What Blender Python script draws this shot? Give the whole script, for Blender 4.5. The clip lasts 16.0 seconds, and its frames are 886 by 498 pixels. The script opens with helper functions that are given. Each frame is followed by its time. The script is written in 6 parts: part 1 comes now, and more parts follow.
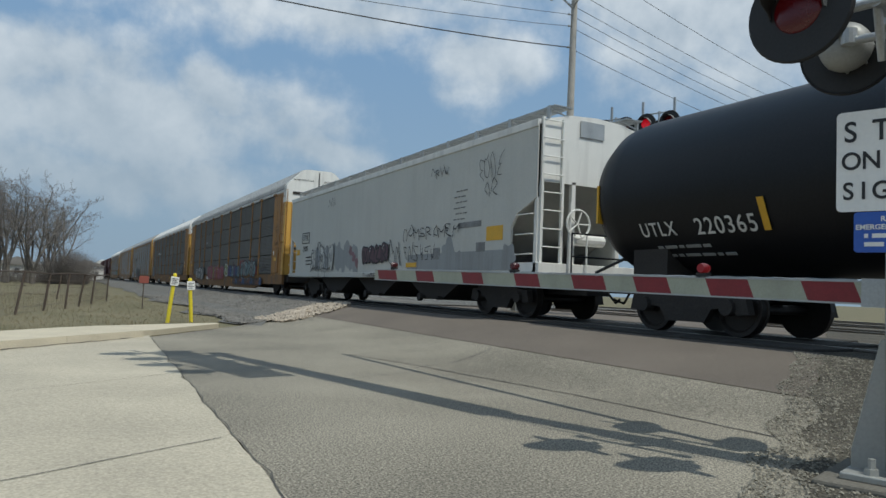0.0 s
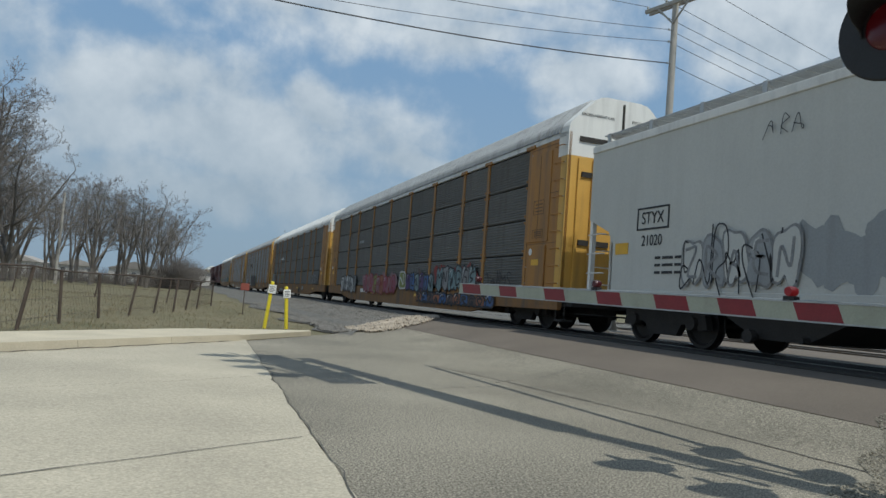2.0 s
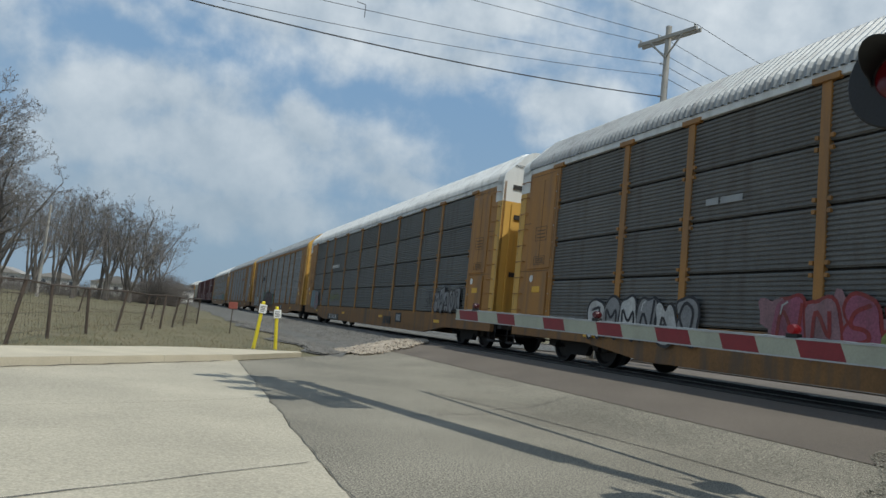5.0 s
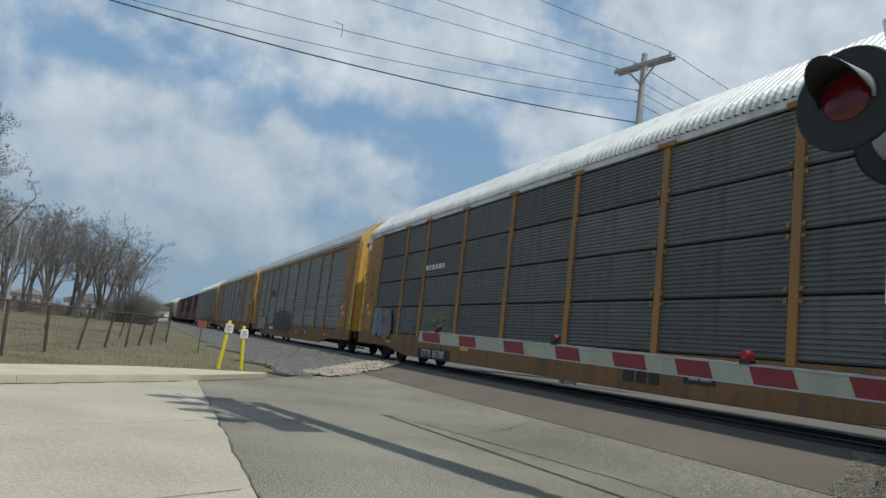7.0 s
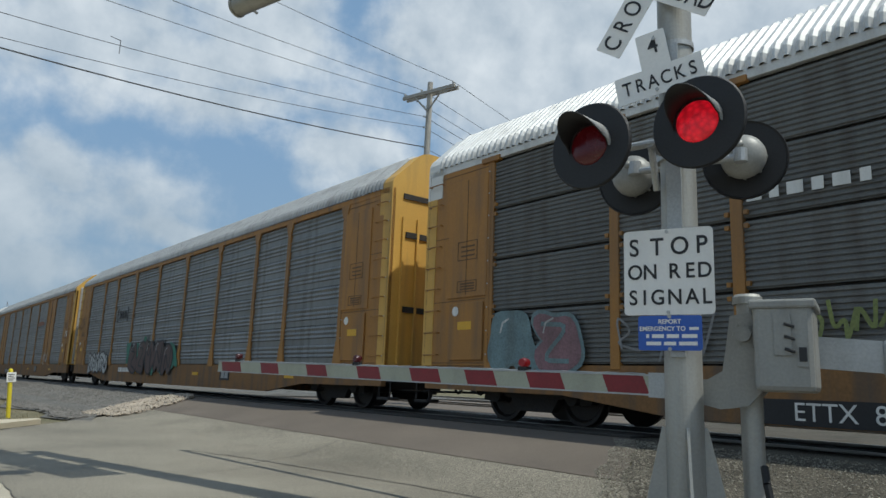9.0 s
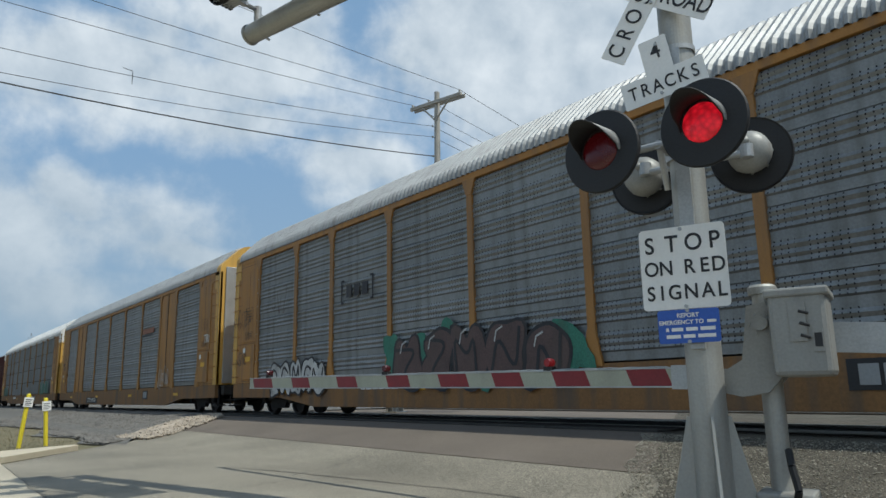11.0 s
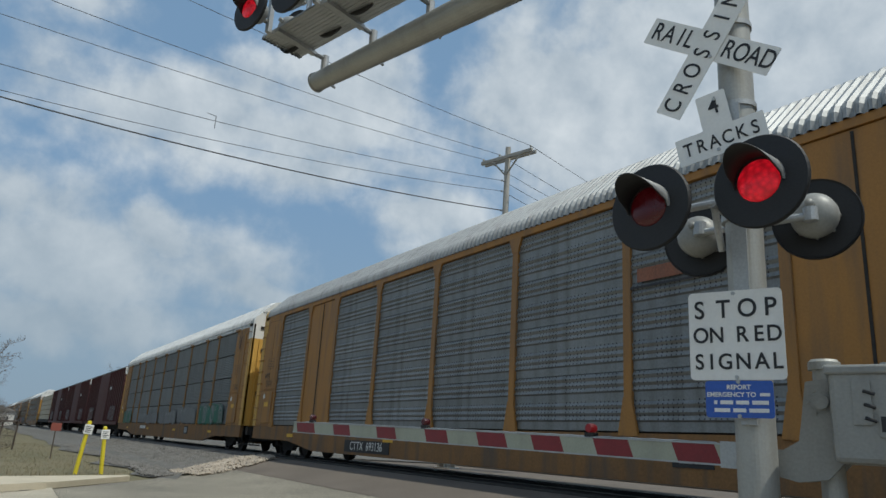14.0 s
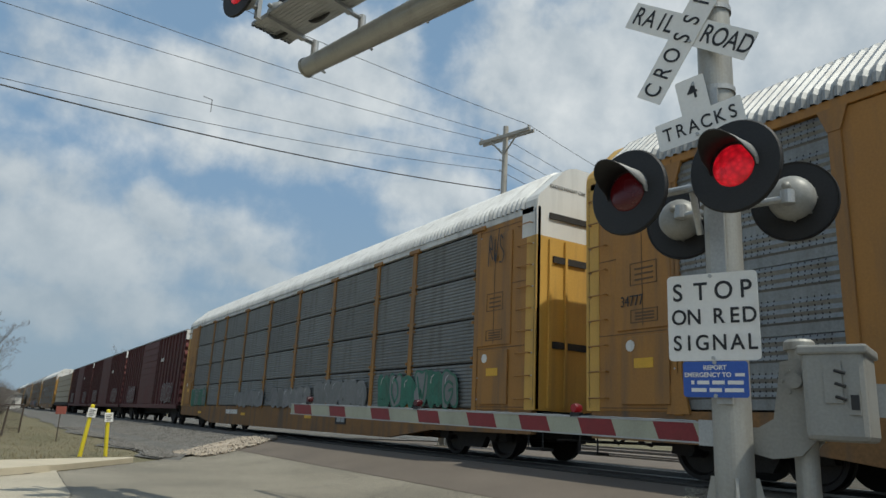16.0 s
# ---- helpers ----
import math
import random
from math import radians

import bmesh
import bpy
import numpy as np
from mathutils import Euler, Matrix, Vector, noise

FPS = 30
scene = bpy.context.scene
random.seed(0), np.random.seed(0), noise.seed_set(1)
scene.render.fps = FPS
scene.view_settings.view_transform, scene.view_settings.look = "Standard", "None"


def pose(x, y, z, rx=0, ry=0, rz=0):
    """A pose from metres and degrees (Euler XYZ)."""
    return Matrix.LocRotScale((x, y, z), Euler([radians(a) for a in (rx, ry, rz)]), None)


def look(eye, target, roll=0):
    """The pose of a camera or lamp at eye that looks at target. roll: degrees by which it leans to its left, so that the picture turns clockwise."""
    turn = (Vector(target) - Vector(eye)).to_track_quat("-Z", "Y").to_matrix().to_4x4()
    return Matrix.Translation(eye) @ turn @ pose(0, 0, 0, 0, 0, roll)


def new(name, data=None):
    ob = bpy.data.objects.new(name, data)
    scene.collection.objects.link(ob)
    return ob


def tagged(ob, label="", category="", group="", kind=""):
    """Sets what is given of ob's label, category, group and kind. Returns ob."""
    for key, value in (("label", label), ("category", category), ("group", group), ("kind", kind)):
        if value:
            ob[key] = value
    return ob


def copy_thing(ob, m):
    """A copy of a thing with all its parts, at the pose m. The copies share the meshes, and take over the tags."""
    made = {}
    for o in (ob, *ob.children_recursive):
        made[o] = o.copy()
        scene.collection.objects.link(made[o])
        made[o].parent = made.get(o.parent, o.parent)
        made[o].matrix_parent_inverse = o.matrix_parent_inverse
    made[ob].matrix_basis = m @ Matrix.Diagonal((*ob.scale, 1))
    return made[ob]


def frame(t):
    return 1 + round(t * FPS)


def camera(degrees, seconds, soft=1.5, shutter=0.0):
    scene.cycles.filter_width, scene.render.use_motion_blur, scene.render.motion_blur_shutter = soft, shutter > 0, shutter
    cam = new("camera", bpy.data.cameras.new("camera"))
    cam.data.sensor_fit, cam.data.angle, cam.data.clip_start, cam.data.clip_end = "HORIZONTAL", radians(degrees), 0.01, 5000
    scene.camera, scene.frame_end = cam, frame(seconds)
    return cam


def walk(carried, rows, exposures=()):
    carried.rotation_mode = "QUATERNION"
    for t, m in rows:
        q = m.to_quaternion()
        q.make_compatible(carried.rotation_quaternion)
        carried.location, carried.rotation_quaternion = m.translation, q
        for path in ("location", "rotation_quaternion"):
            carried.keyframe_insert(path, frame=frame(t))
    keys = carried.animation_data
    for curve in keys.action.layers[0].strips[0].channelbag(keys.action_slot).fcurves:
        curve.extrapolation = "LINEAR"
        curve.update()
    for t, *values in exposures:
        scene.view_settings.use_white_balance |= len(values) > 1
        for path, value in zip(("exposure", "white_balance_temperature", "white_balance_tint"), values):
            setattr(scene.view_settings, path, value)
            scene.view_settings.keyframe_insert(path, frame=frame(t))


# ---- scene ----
cam = camera(63.8, 16.0)
PATH = [
    (0, (0.939, 0.927, 1.031), (1.868, 2.694, 1.146), 2.3),
    (0.5, (0.872, 0.926, 1.013), (1.809, 2.686, 1.164), 3.8),
    (1, (0.912, 0.886, 1.025), (1.802, 2.672, 1.154), 1.3),
    (1.5, (0.982, 0.69, 1.039), (1.683, 2.56, 1.144), 4.2),
    (2, (0.997, 0.77, 1.018), (1.685, 2.642, 1.162), 4.3),
    (2.5, (0.929, 0.954, 1.033), (1.665, 2.805, 1.215), 1.5),
    (3, (0.833, 0.862, 0.98), (1.508, 2.729, 1.22), 2.5),
    (3.5, (0.801, 0.788, 0.983), (1.493, 2.651, 1.207), 2.8),
    (5.8, (0.796, 0.788, 1.054), (1.506, 2.645, 1.271), 7.0),
    (6, (0.937, 0.847, 1.024), (1.632, 2.708, 1.253), 6.7),
    (6.5, (1.0, 0.843, 1.035), (1.722, 2.688, 1.305), 7.6),
    (7, (1.082, 0.834, 1.061), (1.841, 2.663, 1.34), 6.6),
    (7.5, (1.118, 0.817, 1.028), (1.944, 2.617, 1.302), 4.8),
    (8, (1.176, 0.916, 1.1), (2.26, 2.581, 1.33), 6.1),
    (8.2, (1.072, 0.831, 1.061), (2.292, 2.391, 1.344), 5.1),
    (10.3, (0.706, 0.399, 1.062), (1.892, 1.947, 1.505), -0.6),
    (10.5, (0.661, 0.387, 1.016), (1.852, 1.944, 1.411), 0.5),
    (11, (0.654, 0.373, 1.035), (1.854, 1.924, 1.431), -1.0),
    (11.5, (0.694, 0.305, 1.018), (1.832, 1.917, 1.346), 0.3),
    (12, (0.715, 0.197, 1.014), (1.755, 1.832, 1.508), 2.4),
    (12.5, (0.783, 0.276, 1.021), (1.782, 1.959, 1.43), 2.3),
    (13, (0.842, 0.437, 1.036), (1.902, 2.089, 1.422), 1.6),
    (13.5, (0.896, 0.458, 1.063), (2.079, 2.013, 1.493), -1.1),
    (14, (0.943, 0.367, 1.048), (1.96, 2.003, 1.586), 3.5),
    (14.5, (1.059, 0.363, 1.097), (1.976, 2.064, 1.611), 3.2),
    (15, (0.961, 0.304, 1.087), (2.058, 1.895, 1.603), 0.3),
    (15.5, (0.87, 0.263, 1.058), (1.925, 1.884, 1.566), 2.5),
    (16, (0.997, 0.204, 1.082), (2.02, 1.854, 1.563), 2.8),
]
walk(cam, [(t, look(eye, target, roll)) for t, eye, target, roll in PATH], exposures=[(0, 0.0, 6250, 5), (8.2, 0.0, 6250, 5), (10.3, 0.17, 6250, 5), (11.3, 0.14, 6250, 5), (12.5, 0.02, 6400, 5), (14.5, -0.08, 6300, 5), (16, 0.0, 6600, 5)])

# ---- world, sun, exposure ----
SUN = Vector((0.19, -0.49, 1.0)).normalized()
world = bpy.data.worlds.new("sky")
scene.world = world
world.use_nodes = True
wn, wl = world.node_tree.nodes, world.node_tree.links
wn.clear()


def wnode(kind, **values):
    n = wn.new(kind)
    for k, v in values.items():
        n.inputs[k].default_value = v
    return n


sky = wn.new("ShaderNodeTexSky")
sky.sky_type, sky.sun_disc = "NISHITA", False
sky.sun_elevation, sky.sun_rotation = math.asin(SUN.z), math.atan2(SUN.x, SUN.y)
sky.air_density, sky.dust_density, sky.ozone_density = 1.0, 1.6, 2.5
way = wn.new("ShaderNodeTexCoord")
split = wn.new("ShaderNodeSeparateXYZ")
wl.new(way.outputs["Generated"], split.inputs[0])
# cumulus clouds: each a soft ellipse of (azimuth, elevation, half width, half height, weight) in degrees, broken up by noise
CLOUDS = [(10.6, 23.6, 13, 4.4, 1.0), (23.6, 26.5, 7, 5.0, 0.9), (17.4, 21.0, 15, 2.8, 0.8), (30.0, 18.3, 7, 3.0, 0.9), (45.5, 27.0, 12, 10.5, 1.25),
          (62.0, 30.0, 18, 16.0, 1.3), (9.8, 13.6, 4.6, 2.2, 1.0), (3.0, 11.7, 16, 3.6, 0.9), (-4.0, 14.2, 9, 3.6, 0.9), (2.0, 7.2, 17, 2.6, 0.7),
          (17.0, 10.4, 6, 1.6, 0.8), (2.5, 29.6, 4.5, 2.4, 0.6), (-24.0, 16.0, 16, 6.0, 0.9), (-8.0, 20.4, 9, 2.2, 0.5), (-40.0, 30.0, 20, 12.0, 0.8),
          # Two broad unseen clouds, added behind the camera so the sky's light stays up.
          (120.0, 40.0, 45, 20.0, 0.9), (-120.0, 38.0, 50, 22.0, 0.9)]


def wmath(op, a, b=None):
    n = wn.new("ShaderNodeMath"); n.operation = op
    for k, v in enumerate((a, b)):
        if isinstance(v, (int, float)):
            n.inputs[k].default_value = v
        elif v is not None:
            wl.new(v, n.inputs[k])
    return n.outputs[0]


def wvec(op, a, b):
    n = wn.new("ShaderNodeVectorMath"); n.operation = op
    for k, v in enumerate((a, b)):
        if isinstance(v, tuple):
            n.inputs[k].default_value = v
        elif v is not None:
            wl.new(v, n.inputs[k])
    return n


warp = wnode("ShaderNodeTexNoise", Scale=7.0, Detail=5.0, Roughness=0.55)
wl.new(way.outputs["Generated"], warp.inputs["Vector"])
shove = wvec("MULTIPLY", wvec("SUBTRACT", warp.outputs["Color"], (0.5, 0.5, 0.5)).outputs[0], (9.0, 6.0, 0.0))
polar = wn.new("ShaderNodeCombineXYZ")
wl.new(wmath("MULTIPLY", wmath("ARCTAN2", split.outputs["X"], split.outputs["Y"]), 57.2958), polar.inputs[0])
wl.new(wmath("MULTIPLY", wmath("ARCSINE", split.outputs["Z"]), 57.2958), polar.inputs[1])
bent = wvec("ADD", polar.outputs[0], shove.outputs[0]).outputs[0]


def mass(at):
    """The thickness of the clouds seen in the direction at."""
    total = 0.0
    for u, v, ru, rv, weight in CLOUDS:
        near = wvec("MULTIPLY", wvec("SUBTRACT", at, (u, v, 0.0)).outputs[0], (1 / ru, 1 / rv, 0.0)).outputs[0]
        far = wvec("LENGTH", near, None).outputs["Value"]
        total = wmath("MAXIMUM", wmath("MULTIPLY", wmath("SUBTRACT", 1.35, far), weight), total)
    return total


billow = wnode("ShaderNodeTexNoise", Scale=9.0, Detail=9.0, Roughness=0.56)
wl.new(way.outputs["Generated"], billow.inputs["Vector"])
thick = wmath("ADD", mass(bent), wmath("MULTIPLY", wmath("SUBTRACT", billow.outputs["Fac"], 0.53), 2.4))
cover = wn.new("ShaderNodeMapRange"); cover.interpolation_type = "SMOOTHSTEP"
cover.inputs["From Min"].default_value, cover.inputs["From Max"].default_value = -0.1, 0.85
wl.new(thick, cover.inputs["Value"])
# lit from above: the relief of the billows between a direction and one a little higher
above = wvec("ADD", way.outputs["Generated"], (0.012, -0.006, 0.035)).outputs[0]
upper = wnode("ShaderNodeTexNoise", Scale=9.0, Detail=5.0, Roughness=0.56)
wl.new(above, upper.inputs["Vector"])
relief = wmath("ADD", wmath("MULTIPLY", wmath("SUBTRACT", billow.outputs["Fac"], upper.outputs["Fac"]), 1.5), 0.45)
tone = wn.new("ShaderNodeValToRGB")
tone.color_ramp.elements[0].position, tone.color_ramp.elements[1].position = 0.15, 0.85
tone.color_ramp.elements[0].color, tone.color_ramp.elements[1].color = (4.7, 5.2, 5.8, 1), (8.7, 8.75, 8.9, 1)
wl.new(relief, tone.inputs[0])
mix = wn.new("ShaderNodeMix"); mix.data_type = "RGBA"
wl.new(wmath("MULTIPLY", cover.outputs[0], 0.86), mix.inputs["Factor"])
thin = wn.new("ShaderNodeMix"); thin.data_type = "RGBA"
thin.inputs["Factor"].default_value = 0.65
thin.inputs["B"].default_value = (2.2, 3.8, 6.0, 1)
wl.new(sky.outputs[0], thin.inputs["A"])
wl.new(thin.outputs["Result"], mix.inputs["A"])
wl.new(tone.outputs[0], mix.inputs["B"])
# haze towards the horizon
hz = wn.new("ShaderNodeMapRange")
hz.inputs["From Min"].default_value, hz.inputs["From Max"].default_value = 0.0, 0.33
hz.inputs["To Min"].default_value, hz.inputs["To Max"].default_value = 0.9, 0.16
wl.new(split.outputs["Z"], hz.inputs["Value"])
haze = wn.new("ShaderNodeMix"); haze.data_type = "RGBA"
wl.new(hz.outputs[0], haze.inputs["Factor"])
wl.new(mix.outputs["Result"], haze.inputs["A"])
haze.inputs["B"].default_value = (2.75, 3.55, 4.4, 1)
bg = wnode("ShaderNodeBackground", Strength=0.1)
wl.new(haze.outputs["Result"], bg.inputs["Color"])
wo = wn.new("ShaderNodeOutputWorld")
wl.new(bg.outputs[0], wo.inputs["Surface"])

sun_data = bpy.data.lights.new("sun", "SUN")
sun_data.energy, sun_data.angle, sun_data.color = 3.0, radians(0.6), (1.0, 0.955, 0.87)
sun = new("sun", sun_data)
sun.matrix_basis = look(SUN * 60, (0, 0, 0))
scene.view_settings.exposure = 0.0

# ---- materials ----
MATS = {}


def mat(name, base, rough=0.6, metal=0.0, var=0.18, scale=3.0, fine=60.0, bump=0.15, dark=None, dirt=0.0, emit=None, rand=0.0, spec=0.5, speck=0.0):
    """A surface with colour that varies at two scales, a fine relief, and optional dirt streaks."""
    if name in MATS:
        return MATS[name]
    m = bpy.data.materials.new(name)
    m.use_nodes = True
    n, l = m.node_tree.nodes, m.node_tree.links
    b = n["Principled BSDF"]
    b.inputs["Roughness"].default_value, b.inputs["Metallic"].default_value = rough, metal
    b.inputs["Specular IOR Level"].default_value = spec
    tc = n.new("ShaderNodeTexCoord")
    a = n.new("ShaderNodeTexNoise"); a.inputs["Scale"].default_value, a.inputs["Detail"].default_value = scale, 5
    f = n.new("ShaderNodeTexNoise"); f.inputs["Scale"].default_value, f.inputs["Detail"].default_value = fine, 3
    l.new(tc.outputs["Object"], a.inputs["Vector"]); l.new(tc.outputs["Object"], f.inputs["Vector"])
    add = n.new("ShaderNodeMath"); add.operation = "ADD"
    l.new(a.outputs["Fac"], add.inputs[0]); l.new(f.outputs["Fac"], add.inputs[1])
    mr = n.new("ShaderNodeMapRange")
    mr.inputs["From Min"].default_value, mr.inputs["From Max"].default_value = 0.65, 1.35
    l.new(add.outputs[0], mr.inputs["Value"])
    cm = n.new("ShaderNodeMix"); cm.data_type = "RGBA"
    lo = dark or tuple(c * (1 - var) for c in base)
    hi = tuple(min(1, c * (1 + var)) for c in base)
    cm.inputs["A"].default_value, cm.inputs["B"].default_value = (*lo, 1), (*hi, 1)
    l.new(mr.outputs[0], cm.inputs["Factor"])
    out = cm.outputs["Result"]
    if dirt:
        mp = n.new("ShaderNodeMapping"); mp.inputs["Scale"].default_value = (2.2, 2.2, 0.25)
        l.new(tc.outputs["Object"], mp.inputs[0])
        d = n.new("ShaderNodeTexNoise"); d.inputs["Scale"].default_value, d.inputs["Detail"].default_value = 1.6, 6
        l.new(mp.outputs[0], d.inputs["Vector"])
        dr = n.new("ShaderNodeMapRange")
        dr.inputs["From Min"].default_value, dr.inputs["From Max"].default_value = 0.48, 0.72
        dr.inputs["To Max"].default_value = dirt
        l.new(d.outputs["Fac"], dr.inputs["Value"])
        dm = n.new("ShaderNodeMix"); dm.data_type = "RGBA"
        dm.inputs["B"].default_value = (0.09, 0.075, 0.06, 1)
        l.new(dr.outputs[0], dm.inputs["Factor"]); l.new(out, dm.inputs["A"])
        out = dm.outputs["Result"]
    if speck:
        sp = n.new("ShaderNodeTexNoise"); sp.inputs["Scale"].default_value, sp.inputs["Detail"].default_value = 75, 2
        l.new(tc.outputs["Object"], sp.inputs["Vector"])
        sr = n.new("ShaderNodeMapRange")
        sr.inputs["From Min"].default_value, sr.inputs["From Max"].default_value = 0.32, 0.68
        sr.inputs["To Min"].default_value, sr.inputs["To Max"].default_value = 1 - speck, 1 + speck
        l.new(sp.outputs["Fac"], sr.inputs["Value"])
        sm = n.new("ShaderNodeVectorMath"); sm.operation = "SCALE"
        l.new(out, sm.inputs[0]); l.new(sr.outputs[0], sm.inputs["Scale"])
        out = sm.outputs[0]
    if rand:
        oi = n.new("ShaderNodeObjectInfo")
        rr = n.new("ShaderNodeMapRange")
        rr.inputs["To Min"].default_value, rr.inputs["To Max"].default_value = 1 - rand, 1 + rand
        l.new(oi.outputs["Random"], rr.inputs["Value"])
        rm = n.new("ShaderNodeVectorMath"); rm.operation = "SCALE"
        l.new(out, rm.inputs[0]); l.new(rr.outputs[0], rm.inputs["Scale"])
        out = rm.outputs[0]
    l.new(out, b.inputs["Base Color"])
    bp = n.new("ShaderNodeBump"); bp.inputs["Strength"].default_value, bp.inputs["Distance"].default_value = bump, 0.01
    l.new(f.outputs["Fac"], bp.inputs["Height"]); l.new(bp.outputs[0], b.inputs["Normal"])
    rg = n.new("ShaderNodeMapRange")
    rg.inputs["To Min"].default_value, rg.inputs["To Max"].default_value = max(0.05, rough - 0.12), min(1, rough + 0.12)
    l.new(a.outputs["Fac"], rg.inputs["Value"]); l.new(rg.outputs[0], b.inputs["Roughness"])
    if emit:
        b.inputs["Emission Color"].default_value = (*emit[:3], 1)
        b.inputs["Emission Strength"].default_value = emit[3]
    MATS[name] = m
    return m


def perforated(name, base):
    """Galvanised sheet with rows of small dark punched holes in groups."""
    m = mat(name, base, 0.5, 0.55, 0.2, 1.2, 25, 0.1, dirt=0.45, rand=0.08)
    n, l = m.node_tree.nodes, m.node_tree.links
    b = n["Principled BSDF"]
    src = b.inputs["Base Color"].links[0].from_socket
    tc = n.new("ShaderNodeTexCoord")
    sp = n.new("ShaderNodeSeparateXYZ"); l.new(tc.outputs["Object"], sp.inputs[0])

    def op(kind, a, v):
        k = n.new("ShaderNodeMath"); k.operation = kind
        l.new(a, k.inputs[0])
        if isinstance(v, float):
            k.inputs[1].default_value = v
        else:
            l.new(v, k.inputs[1])
        return k.outputs[0]

    cols = op("LESS_THAN", op("FRACT", op("MULTIPLY", sp.outputs["Y"], 11.0), 0.0), 0.22)
    rows = op("LESS_THAN", op("FRACT", op("MULTIPLY", sp.outputs["Z"], 18.0), 0.0), 0.42)
    band = op("GREATER_THAN", op("FRACT", op("MULTIPLY", sp.outputs["Z"], 2.06), 0.0), 0.28)
    group = op("GREATER_THAN", op("FRACT", op("MULTIPLY", sp.outputs["Y"], 1.4), 0.0), 0.2)
    hole = op("MULTIPLY", op("MULTIPLY", cols, rows), op("MULTIPLY", band, group))
    mx = n.new("ShaderNodeMix"); mx.data_type = "RGBA"
    mx.inputs["B"].default_value = (0.02, 0.02, 0.022, 1)
    l.new(hole, mx.inputs["Factor"]); l.new(src, mx.inputs["A"])
    l.new(mx.outputs["Result"], b.inputs["Base Color"])
    return m


ASPHALT = mat("asphalt", (0.225, 0.203, 0.16), 0.9, 0, 0.45, 0.4, 32, 0.55, spec=0.3, speck=0.75)
ASPHALT_DARK = mat("asphalt_overlay", (0.145, 0.122, 0.1), 0.9, 0, 0.22, 0.7, 140, 0.4, spec=0.3, speck=0.2)
CONCRETE = mat("concrete", (0.415, 0.37, 0.285), 0.85, 0, 0.26, 0.6, 45, 0.3, spec=0.3, speck=0.14)
KERB = mat("kerb_concrete", (0.5, 0.44, 0.33), 0.85, 0, 0.16, 1.5, 60, 0.35, spec=0.3)
GRASS = mat("dormant_grass", (0.155, 0.13, 0.085), 0.95, 0, 0.4, 0.5, 22, 0.9, dark=(0.095, 0.095, 0.05), spec=0.2, speck=0.5)
BLADE = mat("grass_blade", (0.24, 0.2, 0.12), 0.9, 0, 0.4, 3, 20, 0.1, spec=0.2)
BALLAST = mat("ballast", (0.135, 0.13, 0.118), 0.95, 0, 0.4, 1.2, 30, 1.0, spec=0.2, speck=0.6)
STONE = mat("gravel_stone", (0.17, 0.16, 0.145), 0.9, 0, 0.6, 4, 40, 0.3, spec=0.2)
DIRT = mat("gravelly_dirt", (0.085, 0.076, 0.06), 0.95, 0, 0.5, 1.6, 30, 1.0, spec=0.2, speck=0.7)
PEBBLE = mat("pale_pebble", (0.25, 0.23, 0.185), 0.9, 0, 0.6, 9, 60, 0.3, spec=0.2)
STAINED = mat("stained_concrete", (0.15, 0.138, 0.115), 0.9, 0, 0.3, 2, 50, 0.4, spec=0.2)
SAND = mat("crumbled_patch", (0.36, 0.31, 0.25), 0.95, 0, 0.35, 2, 30, 0.9, spec=0.2)
CRACK = mat("crack_filler", (0.075, 0.07, 0.062), 0.9, 0, 0.2, 4, 60, 0.2)
YELLOW_LINE = mat("road_yellow", (0.55, 0.38, 0.1), 0.8, 0, 0.2, 6, 60, 0.2, dirt=0.4)
WHITE_LINE = mat("road_white", (0.7, 0.68, 0.62), 0.8, 0, 0.12, 6, 60, 0.2)
RACK = mat("rack_yellow", (0.36, 0.17, 0.038), 0.6, 0, 0.12, 1.2, 30, 0.08, dirt=0.55)
# Paler rack yellow; on end walls and door ribs it carries their sunlit look.
RACK_LIGHT = mat("rack_pale_yellow", (0.6, 0.35, 0.075), 0.55, 0, 0.1, 1.2, 30, 0.08, dirt=0.35)
PANEL_DARK = mat("grimy_panel", (0.14, 0.137, 0.128), 0.6, 0.2, 0.25, 0.8, 30, 0.1, dirt=0.5, rand=0.12)
PANEL_LIGHT = mat("pale_galvanised_panel", (0.22, 0.228, 0.225), 0.55, 0.3, 0.2, 0.8, 30, 0.1, dirt=0.4, rand=0.1)
SILL = mat("grimy_orange_sill", (0.22, 0.11, 0.036), 0.7, 0, 0.25, 1.2, 30, 0.1, dirt=0.85)
PANEL = mat("galvanised_panel", (0.15, 0.15, 0.142), 0.55, 0.3, 0.2, 0.8, 30, 0.1, dirt=0.5, rand=0.14)
PERF = perforated("perforated_panel", (0.23, 0.236, 0.232))
ROOF_GREY = mat("roof_weathered", (0.31, 0.32, 0.32), 0.5, 0.2, 0.15, 1.0, 30, 0.08, dirt=0.4)
ROOF = mat("roof_sheet", (0.64, 0.64, 0.62), 0.5, 0.1, 0.12, 1.0, 30, 0.08, dirt=0.3)
WHITE = mat("white_paint", (0.72, 0.71, 0.67), 0.55, 0, 0.08, 1.5, 40, 0.06, dirt=0.25)
BLACK = mat("black_paint", (0.014, 0.014, 0.016), 0.5, 0, 0.3, 1.0, 40, 0.08)
TANK = mat("tank_black", (0.009, 0.0095, 0.011), 0.45, 0, 0.35, 0.7, 25, 0.05, spec=0.28)
HOPPER = mat("hopper_grey", (0.52, 0.515, 0.475), 0.6, 0, 0.07, 0.8, 30, 0.05, dirt=0.07)
